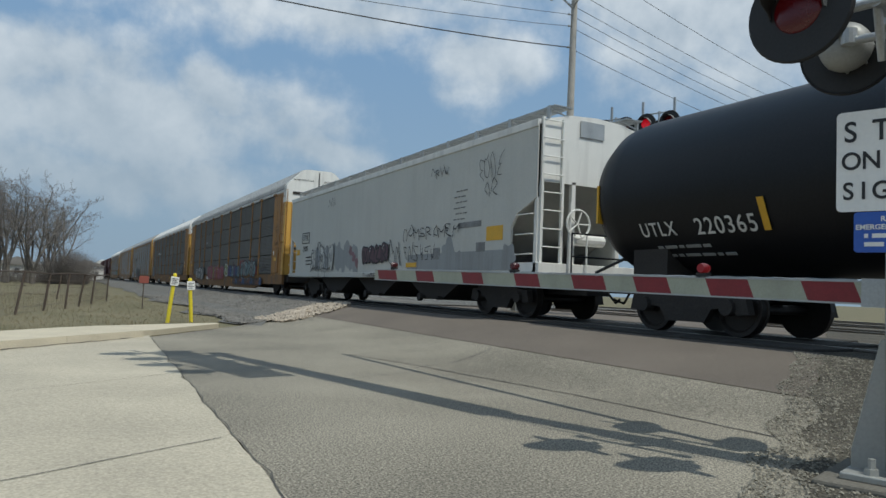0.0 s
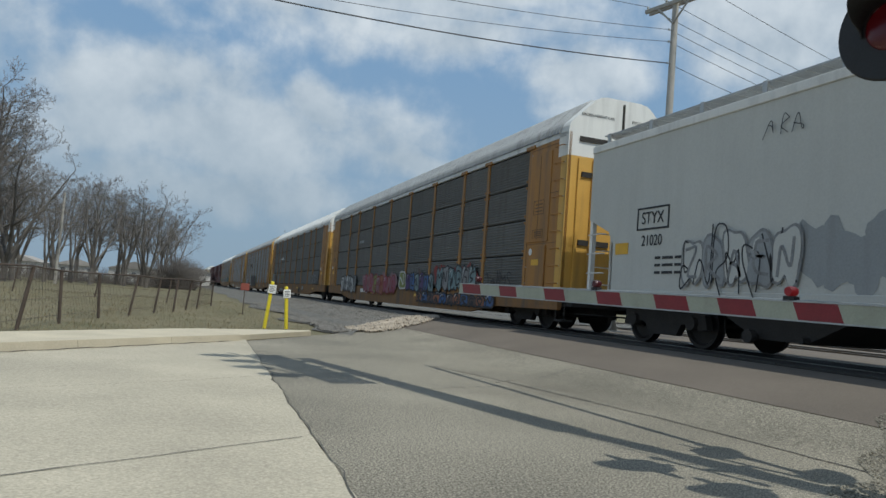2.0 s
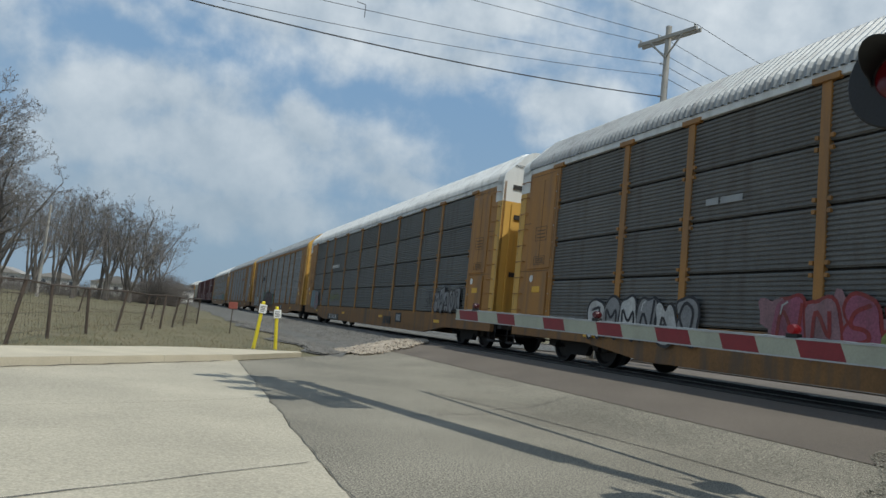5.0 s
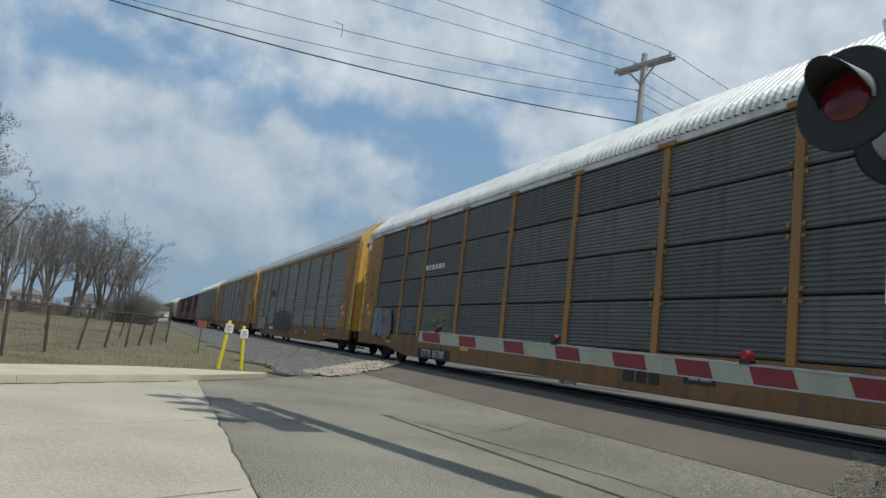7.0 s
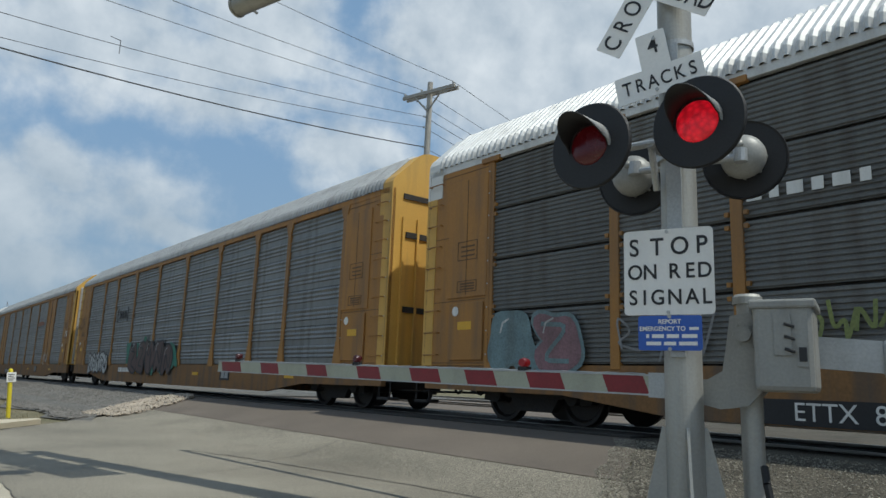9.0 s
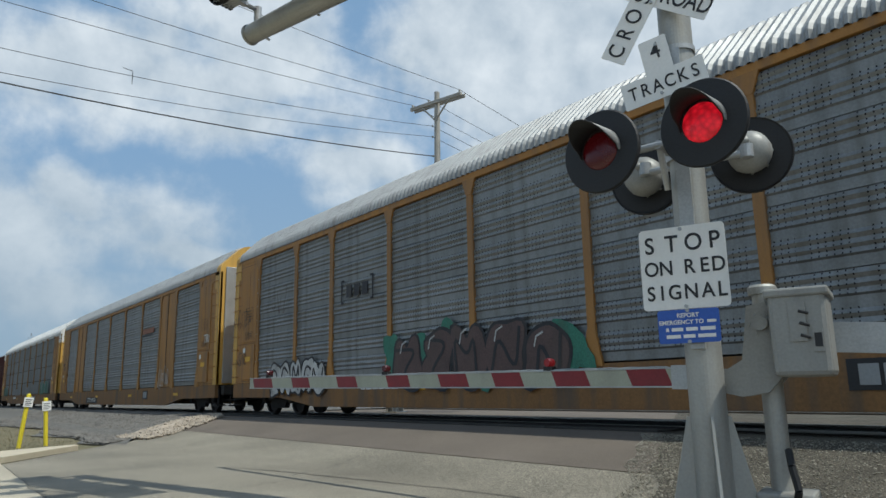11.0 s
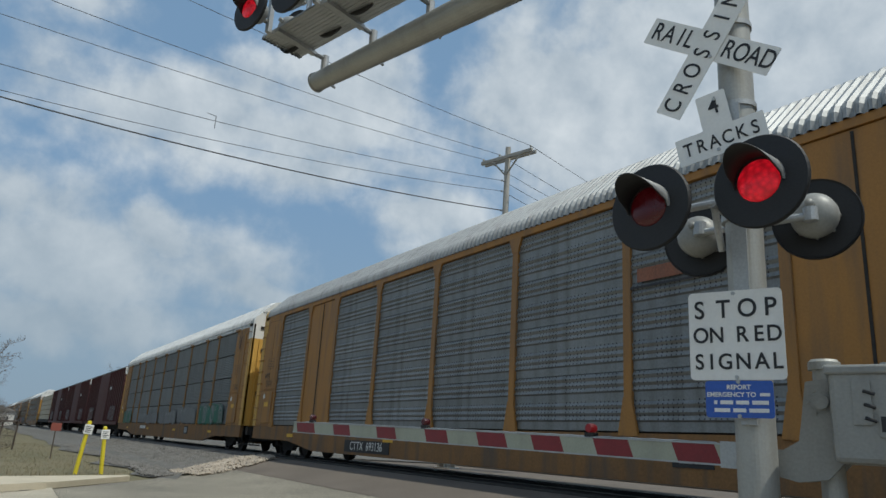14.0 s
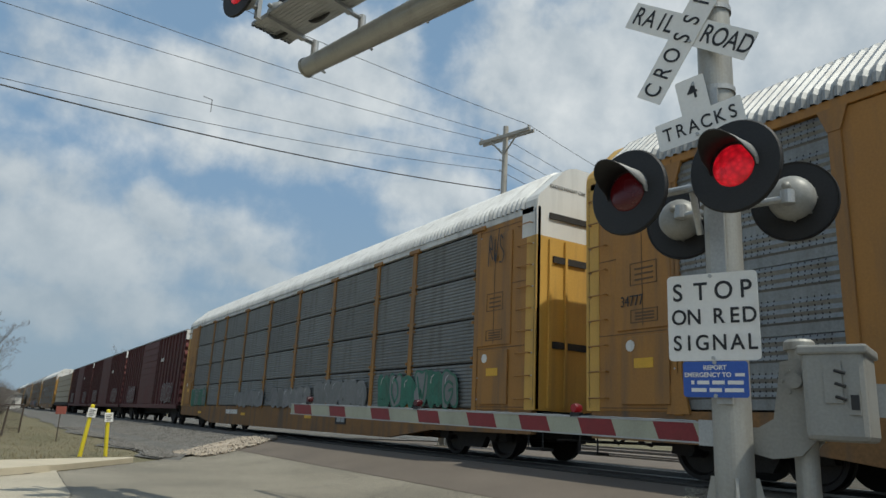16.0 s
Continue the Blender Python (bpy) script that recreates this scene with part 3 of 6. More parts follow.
GLYPHS = [
    [(0, 0), (0, 1), (0.5, 0.35), (1, 1), (1, 0)], [(0, 0), (0.1, 1), (0.9, 0), (1, 1)], [(0.95, 0.85), (0.5, 1), (0.05, 0.75), (0.1, 0.2), (0.5, 0), (0.95, 0.2), (0.95, 0.5), (0.5, 0.48)],
    [(0, 0), (0.02, 1), (0.75, 0.95), (0.9, 0.65), (0.1, 0.5), (1, 0)], [(1, 0.95), (0.2, 1), (0.05, 0.6), (0.9, 0.45), (0.85, 0.05), (0, 0.05)], [(0.5, 0), (0.05, 0.25), (0.05, 0.8), (0.5, 1), (0.95, 0.8), (0.95, 0.25), (0.5, 0.02)],
    [(0, 0), (0.45, 1), (1, 0), (0.8, 0.35), (0.2, 0.3)], [(0, 1), (0.4, 0), (0.55, 0.6), (0.7, 0), (1, 1)], [(1, 1), (0.1, 0.95), (0.12, 0.5), (0.8, 0.52), (0.12, 0.48), (0.1, 0.02), (1, 0)], [(0, 0.95), (1, 1), (0.05, 0.05), (1, 0.0)],
]


def band(bm, pts, t, x):
    """A mitred ribbon along a line of y, z points."""
    prev = None
    n = len(pts)
    for k, p in enumerate(pts):
        d0 = (Vector(p) - Vector(pts[max(0, k - 1)])).normalized() if k else (Vector(pts[1]) - Vector(p)).normalized()
        d1 = (Vector(pts[min(n - 1, k + 1)]) - Vector(p)).normalized() if k < n - 1 else d0
        m = (d0 + d1)
        m = m.normalized() if m.length > 0.2 else d0
        c = max(0.45, m.dot(d0))
        o = Vector((-m.y, m.x)) * t / 2 / c
        e = d0 * (t * 0.4 if k == n - 1 else (-t * 0.4 if k == 0 else 0))
        a = bm.verts.new((x, p[0] + o.x + e.x, p[1] + o.y + e.y)); b = bm.verts.new((x, p[0] - o.x + e.x, p[1] - o.y + e.y))
        if prev:
            bm.faces.new((prev[0], prev[1], b, a))
        prev = (a, b)


def glyph(r, y, z, w, h, lean=0.0, wild=0.06):
    """A made-up letter skeleton; the reader looks towards +x, so it runs towards -y."""
    g = r.choice(GLYPHS)
    return [(y - (u + r.uniform(-wild, wild)) * w + lean * v * h, z + (v + r.uniform(-wild, wild)) * h) for u, v in g]


def soften(pts, times=1):
    """Cuts the corners of a line, as a sprayed stroke does."""
    for _ in range(times):
        out = [pts[0]]
        for a, b in zip(pts, pts[1:]):
            out += [(a[0] * 0.78 + b[0] * 0.22, a[1] * 0.78 + b[1] * 0.22), (a[0] * 0.22 + b[0] * 0.78, a[1] * 0.22 + b[1] * 0.78)]
        pts = out + [pts[-1]]
    return pts


def blob(bm, y, z, w, h, seed, x, lean=0.2, n=22):
    """A cloud of paint with a wavy outline."""
    r = random.Random(seed)
    ph = [r.uniform(0, 6.3) for _ in range(3)]
    vs = []
    for k in range(n):
        a = 2 * math.pi * k / n
        q = 1 + 0.16 * math.sin(3 * a + ph[0]) + 0.13 * math.sin(5 * a + ph[1]) + 0.07 * math.sin(7 * a + ph[2])
        vs.append(bm.verts.new((x, y + math.cos(a) * w / 2 * q + lean * math.sin(a) * h / 2, z + math.sin(a) * h / 2 * q)))
    bm.faces.new(vs)


def bubble(bm, y, z, w, h, seed, x, lean, grow_by, n=30):
    """A rounded letter body: a soft square with bulges and one notch in its outline."""
    r = random.Random(seed)
    p1, p2, cut = r.uniform(0, 6.3), r.uniform(0, 6.3), r.choice((1.57, 4.71, 4.71, 0.2))
    vs = []
    for k in range(n):
        a = 2 * math.pi * k / n
        ca, sa = math.cos(a), math.sin(a)
        q = (abs(ca) ** 3.4 + abs(sa) ** 3.4) ** (-1 / 3.4) * (1 + 0.07 * math.sin(3 * a + p1) + 0.05 * math.sin(5 * a + p2))
        q *= 1 - 0.42 * math.exp(-((math.sin((a - cut) / 2)) / 0.13) ** 2)
        u, v = ca * (w / 2 * q + grow_by), sa * (h / 2 * q + grow_by)
        vs.append(bm.verts.new((x, y + u + lean * v, z + v)))
    centre = bm.verts.new((x, y, z))
    for k in range(n):
        bm.faces.new((vs[k], vs[(k + 1) % n], centre))


def paint(name, c):
    return mat("spray_" + name, c, 0.6, 0, 0.35, 2.5, 30, 0.05, dirt=0.4)


def graffiti(parent, y, z, w, h, letters, fills, line, seed, x=-1.5, halo=None):
    """A sprayed piece: clouds of colour behind, thick letters with an outline."""
    r = random.Random(seed)
    x -= 0.03
    if halo:
        for k in range(letters + 1):
            bm = B(); blob(bm, y + w * k / letters, z + h * r.uniform(0.35, 0.8), w / letters * 0.9, h * 0.75, seed * 7 + k, x - 0.003 - 0.0005 * k)
            part("graffiti_cloud", bm, halo, parent)
    for k in range(letters):
        lw = w / letters
        hh = h * r.uniform(0.82, 1.0)
        zc, yc = z + hh / 2 + r.uniform(0, 0.08) * h, y + w - lw * (k + 0.5)
        dx = 0.0006 * k
        rim = min(0.05, lw * 0.07)
        lean = r.uniform(-0.15, 0.15)
        for nm, grow_by, m, d in (("graffiti_outline", rim, line, 0.007), ("graffiti_letter", -rim * 0.4, fills[k % len(fills)], 0.012)):
            bm = B(); bubble(bm, yc, zc, lw * 1.0, hh, seed * 31 + k, x - d - dx, lean, grow_by)
            part(nm, bm, m, parent)
        pts = soften(glyph(r, yc + lw * 0.3, zc - hh * 0.34, lw * 0.6, hh * 0.68, lean * 0.5, 0.14), 2)
        bm = B(); band(bm, pts, rim * 1.5, x - 0.017 - dx)
        part("graffiti_stroke", bm, line, parent)
        if r.random() < 0.4:
            bm = B(); band(bm, [(yc + lw * 0.25, zc + hh * 0.2), (yc + lw * 0.2, zc + hh * 0.36), (yc + lw * 0.05, zc + hh * 0.42)], rim * 0.7, x - 0.02 - dx)
            part("graffiti_shine", bm, P["white"] if line is not P["white"] else line, parent)


def tag(parent, y, z, w, h, n, material, seed, x=-1.5, t=0.03):
    r = random.Random(seed)
    for k in range(n):
        bm = B()
        band(bm, soften(glyph(r, y + w - w * k / n, z, w / n * 0.8, h * r.uniform(0.7, 1.0), r.uniform(-0.2, 0.2), 0.28), 2), t * 0.7, x - 0.034)
        part("graffiti_tag", bm, material, parent)


def bars(parent, y, z, widths, h, material, x=-1.5, gap=0.05, name="marking"):
    bm = B()
    for w in widths:
        box(bm, x - 0.012, x - 0.004, y, y + w, z, z + h); y += w + gap
    part(name, bm, material, parent)


def side_text(words, parent, y, z, size, material, x=-1.5, sx=1.0):
    """Letters on the near side; the reader looks towards +x, so they run towards -y."""
    m = Matrix(((0, 0, -1, x - 0.012), (-1, 0, 0, y), (0, 1, 0, z), (0, 0, 0, 1)))
    return lettering(words, size, m, material, parent, sx=sx)


def end_text(words, parent, xx, z, size, material, y, sx=1.0):
    return lettering(words, size, pose(xx, y - 0.01, z, 90, 0, 0), material, parent, sx=sx)


RL = 27.5
ROOF_PROF = [(-1.5, 4.84), (-1.49, 4.98), (-1.44, 5.08), (-0.8, 5.7), (-0.68, 5.77), (-0.5, 5.81), (0.5, 5.81), (0.68, 5.77), (0.8, 5.7), (1.44, 5.08), (1.49, 4.98), (1.5, 4.84)]


def roof_mesh(material_index=0):
    bm = B()
    prev = None
    n = 340
    for k in range(2 * n + 1):
        y = 0.35 + (RL - 0.7) * k / (2 * n)
        o = (0.0, 0.0, 0.045, 0.045)[k % 4]
        ring = []
        for i, (x, z) in enumerate(ROOF_PROF):
            nx, nz = x / 1.7, (z - 4.2) / 1.9
            q = math.hypot(nx, nz) or 1
            ring.append(bm.verts.new((x + o * nx / q, y, z + o * nz / q)))
        if prev:
            for i in range(len(ring) - 1):
                bm.faces.new((prev[i], ring[i], ring[i + 1], prev[i + 1]))
        prev = ring
    return bm


def panel_mesh(w, h, kind):
    bm = B()
    prof = []
    if kind == "ribbed":
        n = 12
        for k in range(n):
            a = h * k / n; s = h / n
            prof += [(0.0, a + 0.12 * s), (-0.022, a + 0.34 * s), (-0.022, a + 0.72 * s), (0.0, a + 0.94 * s)]
    else:
        n = 2
        for k in range(n):
            a = h * k / n; s = h / n
            prof += [(0.0, a + 0.02 * s), (0.0, a + 0.3 * s), (-0.028, a + 0.36 * s), (-0.004, a + 0.5 * s), (-0.03, a + 0.6 * s), (-0.004, a + 0.74 * s), (-0.028, a + 0.86 * s), (0.0, a + 0.97 * s)]
    prof = [(0.05, 0.0), (0.0, 0.0)] + prof + [(0.0, h), (0.05, h)]
    l = [bm.verts.new((x, 0.0, z)) for x, z in prof]
    r = [bm.verts.new((x, w, z)) for x, z in prof]
    for k in range(len(prof) - 1):
        bm.faces.new((l[k], r[k], r[k + 1], l[k + 1]))
    for z0, z1 in ((0, h),):
        for yy in (0.0, w):
            q = [bm.verts.new(v) for v in ((0.05, yy, 0), (0.0, yy, 0), (0.0, yy, h), (0.05, yy, h))]
            bm.faces.new(q)
    return bm


COLS = [2.75, 1.95, 2.86, 2.86, 2.86, 2.86, 2.86, 1.95, 2.75]
COLS_PERF = [2.85, 2.0, 2.75, 2.95, 2.95, 2.9, 2.7, 2.05, 2.55]


def arch(z0, z1, inset=0.0):
    """The end's outline in x, z between two heights."""
    pts = [(x * (1 - inset / 1.5), z - inset) for x, z in [(-1.5, 0.95)] + ROOF_PROF + [(1.5, 0.95)]]

    def cut(poly, z, keep_above):
        out = []
        for (a, b), (c, d) in zip(poly, poly[1:] + poly[:1]):
            ia, ic = (b >= z) == keep_above, (d >= z) == keep_above
            if ia:
                out.append((a, b))
            if ia != ic:
                f = (z - b) / (d - b); out.append((a + (c - a) * f, z))
        return out
    return cut(cut(pts, z0, True), z1, False)


def autorack(start, label, kind="ribbed", roof=ROOF, top=WHITE, paint_mat=RACK, wide=(), sill=None, sheet_mat=PANEL, marks=None):
    c = car("auto_carrier", label, "rail car", start)
    sill = sill or SILL
    pm = PERF if kind != "ribbed" else sheet_mat
    fish = [(0.1, 0.52), (3.6, 0.5), (5.6, 0.26), (RL - 5.6, 0.26), (RL - 3.6, 0.5), (RL - 0.1, 0.52), (RL - 0.1, 0.96), (0.1, 0.96)]
    for x in (-1.48, 1.36):
        part("side_sill", side_plate(B(), fish, x, 0.12), sill, c)
    bm = box(B(), -0.3, 0.3, 0.3, RL - 0.3, 0.45, 0.9)
    for k in range(12):
        box(bm, -1.36, 1.36, 1 + k * 2.33, 1.15 + k * 2.33, 0.6, 0.9)
    for k in range(5):
        box(bm, -0.9, -0.35, 8 + k * 2.7, 9.1 + k * 2.7, 0.36, 0.6)
    part("underframe", bm, UNDER, c)
    # Solid near-black core box; it shows dark in the gaps between panels.
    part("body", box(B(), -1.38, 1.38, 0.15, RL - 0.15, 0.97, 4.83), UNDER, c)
    part("roof", shared("roof_" + roof.name, lambda: mesh_of(roof_mesh(), roof)), roof, c)
    for x in (-1.5, 1.4):
        part("eave", box(B(), x, x + 0.1, 0.1, RL - 0.1, 4.72, 4.86, bevel=0.01), ROOF if kind == "ribbed" else paint_mat, c)
    # side panels and posts
    cols = COLS if kind == "ribbed" else COLS_PERF
    y = 1.93
    rows = 4
    h = 3.72 / rows
    for i, w in enumerate(cols):
        if i in wide:
            for x in (-1.47, 1.39):
                part("door_panel", box(B(), x, x + 0.08, y, y + w, 0.97, 4.71, bevel=0.012), paint_mat, c)
            part("seam", box(B(), -1.484, -1.472, y + w / 2 - 0.02, y + w / 2 + 0.02, 1.0, 4.68), UNDER, c)
        else:
            for r in range(rows):
                me = shared(("panel", kind, w, pm.name), lambda: mesh_of(panel_mesh(w - 0.14, h - (0.045 if kind == "ribbed" else 0.012), kind), pm))
                part("panel", me, pm, c, at=pose(-1.45, y + 0.07, 0.99 + r * h))
                part("panel", me, pm, c, at=pose(1.45, y + w - 0.07, 0.99 + r * h, 0, 0, 180))
        y += w
    y = 1.93
    for i, w in enumerate([0] + cols):
        y += w
        for s in (-1, 1):
            def post():
                bm = box(B(), -1.5, -1.4, -0.085, 0.085, 0.9, 4.74, bevel=0.012)
                if kind == "ribbed":
                    box(bm, -1.535, -1.44, -0.24, 0.24, 4.68, 4.78, bevel=0.012)
                    for r in range(1, 4):
                        for sy in (-0.13, 0.13):
                            for dz in (-0.09, 0.09):
                                box(bm, -1.51, -1.46, sy - 0.03, sy + 0.03, 0.97 + r * h + dz - 0.03, 0.97 + r * h + dz + 0.03)
                else:
                    side_plate(bm, [(-0.085, 1.5), (0.085, 1.5), (0.2, 0.92), (-0.2, 0.92)], -1.51, 0.05)
                    side_plate(bm, [(-0.085, 4.42), (0.085, 4.42), (0.2, 4.73), (-0.2, 4.73)], -1.51, 0.05)
                return mesh_of(bm, paint_mat)
            part("post", shared(("post", kind, paint_mat.name), post), paint_mat, c, at=pose(0, y, 0, 0, 0, 0 if s < 0 else 180))
    # ends: orange bays, ladders, end doors
    for y0, y1, ye, d in ((0.0, 1.93, 0.0, -1), (RL - 1.93, RL, RL, 1)):
        for x in (-1.49, 1.39):
            bm = box(B(), x, x + 0.1, y0, y1, 0.95, 4.84, bevel=0.015)
            s = -1 if x < 0 else 1
            xo = x if x < 0 else x + 0.1
            ym = y0 + 0.12 if d > 0 else y0 + 0.75
            box(bm, xo - 0.025, xo + 0.025, ym, ym + 1.1, 2.2, 4.5, bevel=0.012)
            part("end_bay", bm, paint_mat, c)
        for k, yy in enumerate((y0 + 0.05, y0 + 1.86, ym + 0.55)):
            part("seam", box(B(), -1.5 if k < 2 else -1.519, -1.488 if k < 2 else -1.51, yy - 0.008, yy + 0.008, 1.0 if k < 2 else 2.25, 4.8 if k < 2 else 4.45), STENCIL, c)
        for z in (1.0, 2.15, 3.4, 4.62):
            part("seam", box(B(), -1.497, -1.486, y0 + 0.04, y1 - 0.04, z - 0.006, z + 0.006), STENCIL, c)
        bolt = shared("bay_bolt", lambda: mesh_of(rod(B(), (-1.505, 0, 0), (-1.485, 0, 0), 0.016, seg=6), STEEL))
        for k in range(9):
            for yy in (y0 + 0.1, y1 - 0.1):
                part("bolt", bolt, STEEL, c, at=pose(0, yy, 1.15 + 0.42 * k))
        part("emblem", prism(B(), [(0.09 * math.cos(a * 0.5236), 0.09 * math.sin(a * 0.5236)) for a in range(12)], pose(-1.535, ym + 0.8, 1.95, 0, 0, 90), 0.006), WHITE, c)
        part("bay_door", box(B(), -1.53, -1.49, ym + 0.06, ym + 1.0, 1.05, 2.1, bevel=0.01), paint_mat, c)
        ly = 0.14 if d < 0 else RL - 0.5
        rungs(c, -1.5, ly, ly + 0.38, 1.15, 4.6, 0.42, paint_mat)
        # The sunlit look of the end is put into this lighter yellow.
        part("end_wall", prism(B(), arch(0.95, 4.25), pose(0, ye - (0 if d < 0 else 0.3), 0), 0.3), RACK_LIGHT, c, "yellow end wall with its sunlit brightness in the colour")
        part("end_cap", prism(B(), arch(4.25, 6.1), pose(0, ye - (0 if d < 0 else 0.45), 0), 0.45), top, c, "white end cap" if top is WHITE else "")
        bm = B()
        yy = ye + d * 0.02
        box(bm, -0.02, 0.02, yy - 0.02, yy + 0.02, 1.0, 5.7)
        for z in (2.1, 3.75):
            box(bm, -1.1, -0.25, yy - 0.015, yy + 0.015, z, z + 0.13)
        box(bm, -1.2, -0.2, yy - 0.012, yy + 0.012, 4.62, 4.74)
        part("end_slot", bm, UNDER, c)
        bm = B()
        for sx in (-1.18, -0.78, 0.78, 1.18):
            box(bm, sx - 0.03, sx + 0.03, yy - 0.03, yy + 0.03, 1.0, 4.2)
        part("door_rib", bm, RACK_LIGHT, c)
        bm = B()
        box(bm, -1.3, 1.3, min(ye, ye + d * 0.25), max(ye, ye + d * 0.25), 0.62, 0.92)
        rod(bm, (-1.2, ye + d * 0.3, 0.45), (1.2, ye + d * 0.3, 0.45), 0.02)
        box(bm, -1.5, -1.2, ye - 0.2, ye + 0.2, 0.25, 0.3)
        rod(bm, (-1.45, ye - 0.2, 0.28), (-1.45, ye - 0.2, 0.8), 0.015); rod(bm, (-1.45, ye + 0.2, 0.28), (-1.45, ye + 0.2, 0.8), 0.015)
        part("end_sill", bm, UNDER, c)
        coupler(c, ye, d * 0.9)
        truck(c, ye - d * 2.6)
        if top is WHITE and d < 0:
            end_text("EXCESS HEIGHT CAR", c, -0.72, 5.3, 0.1, INK, ye)
            end_text("EXCESS HEIGHT CAR", c, 0.72, 5.3, 0.1, INK, ye)
        # small stencilled plates on the end bay
        yb = ym + 0.25
        for z, hh in ((2.9, 0.35), (2.3, 0.2)):
            bm = B()
            for a, b2, e, f2 in ((0, 0.55, 0, 0.015), (0, 0.55, hh, hh + 0.015), (0, 0.015, 0, hh), (0.535, 0.55, 0, hh)):
                box(bm, -1.522, -1.518, yb + a, yb + b2, z + e, z + f2)
            for k in range(3):
                box(bm, -1.522, -1.518, yb + 0.07, yb + 0.45, z + hh * (0.2 + 0.25 * k), z + hh * (0.2 + 0.25 * k) + 0.03)
            part("stencil", bm, STENCIL, c)
        part("notice", box(B(), -1.536, -1.531, yb + 0.1, yb + 0.48, 1.6, 1.75), YELLOW_DECAL, c)
    for k in range(4):
        part("reflector", box(B(), -1.494, -1.481, 4 + k * 6.5, 4.5 + k * 6.5, 0.62, 0.72), YELLOW_DECAL, c)
    if marks:
        words, ym, zm = marks
        part("mark_plate", box(B(), -1.492, -1.481, ym - 1.25, ym + 1.25, zm - 0.15, zm + 0.15), BLACK, c, "black plate with the car's white letters")
        side_text(words, c, ym, zm, 0.3, WHITE, -1.484, 0.98)
    else:
        bars(c, RL - 9.5, 0.66, (0.24, 0.2, 0.22, 0.2, 0.24, 0.18), 0.17, WHITE, -1.48)
    part("placard", box(B(), -1.493, -1.481, 8.0, 8.7, 0.5, 0.86), BLACK, c)
    bars(c, 8.08, 0.56, (0.22, 0.22), 0.24, HOPPER_DK, -1.49)
    return c


STENCIL = mat("stencil_brown", (0.12, 0.065, 0.025), 0.6)
YELLOW_DECAL = mat("yellow_decal", (0.68, 0.38, 0.03), 0.5, 0, 0.1, 4, 40, 0.03)
P = {k: paint(k, v) for k, v in dict(teal=(0.15, 0.22, 0.23), blue=(0.04, 0.1, 0.25), purple=(0.08, 0.045, 0.15), pink=(0.26, 0.075, 0.12), orange=(0.27, 0.1, 0.05),
                                     lime=(0.2, 0.23, 0.07), red=(0.22, 0.025, 0.022), black=(0.02, 0.02, 0.025), white=(0.48, 0.48, 0.46), brown=(0.09, 0.055, 0.05),
                                     green=(0.035, 0.17, 0.115), rose=(0.24, 0.13, 0.145), plum=(0.1, 0.055, 0.07), grey=(0.22, 0.22, 0.22), mint=(0.1, 0.32, 0.22)).items()}

# tank car
c = car("tank_car", "black tank car with white lettering", "rail car", -5.0)
TLEN = 16.8
bm = lathe(B(), [(0.02, 0.0), (0.5, 0.05), (0.95, 0.18), (1.27, 0.42), (1.44, 0.75), (1.48, 1.1), (1.48, TLEN - 1.1), (1.44, TLEN - 0.75), (1.27, TLEN - 0.42), (0.95, TLEN - 0.18), (0.5, TLEN - 0.05), (0.02, TLEN)], pose(0, 0, 2.42, -90, 0, 0), 56)
part("tank", bm, TANK, c, smooth=True)
for y0, y1 in ((-0.3, 3.6), (TLEN - 3.6, TLEN + 0.3)):
    bm = B()
    box(bm, -0.32, 0.32, y0, y1, 0.62, 1.0, bevel=0.02)
    box(bm, -1.35, 1.35, y0 if y0 < 1 else y1 - 0.35, y0 + 0.35 if y0 < 1 else y1, 0.72, 0.95, bevel=0.02)
    box(bm, -1.1, 1.1, (y0 + y1) / 2 - 0.4, (y0 + y1) / 2 + 0.4, 0.85, 1.4)
    part("stub_sill", bm, UNDER, c)
for y in (-0.15, TLEN + 0.15):
    bm = B()
    for a in ((-1.4, y, 0.95), (1.4, y, 0.95)):
        rod(bm, a, (a[0], y, 1.75), 0.018)
    rod(bm, (-1.4, y, 1.75), (1.4, y, 1.75), 0.018)
    rod(bm, (-1.4, y, 1.3), (1.4, y, 1.3), 0.018)
    part("handrail", bm, BLACK, c)
part("brace", rod(B(), (-1.0, TLEN - 0.1, 1.0), (-0.75, TLEN - 0.7, 1.3), 0.03), BLACK, c)
part("dome_hatch", rod(B(), (0, TLEN / 2, 3.85), (0, TLEN / 2, 4.15), 0.5, seg=24), TANK, c)
for y, n in ((2.4, 1), (TLEN - 2.4, 1)):
    truck(c, y)
coupler(c, TLEN + 0.3, 0.9); coupler(c, -0.3, -0.9)
part("reflector", box(B(), -1.36, -1.22, TLEN - 0.55, TLEN - 0.5, 1.9, 2.6), YELLOW_DECAL, c)


def tank_pose(y, z, r=1.494):
    a = math.asin((2.42 - z) / 1.48)
    return Matrix(((0, -math.sin(a), -math.cos(a), -r * math.cos(a)), (-1, 0, 0, y), (0, math.cos(a), -math.sin(a), 2.42 - r * math.sin(a)), (0, 0, 0, 1)))


def tank_bars(y, z, widths, h, material, gap=0.06):
    for w in widths:
        part("marking", box(B(), -w / 2, w / 2, -h / 2, h / 2, -0.004, 0.004), material, c, at=tank_pose(y - w / 2, z))
        y -= w + gap


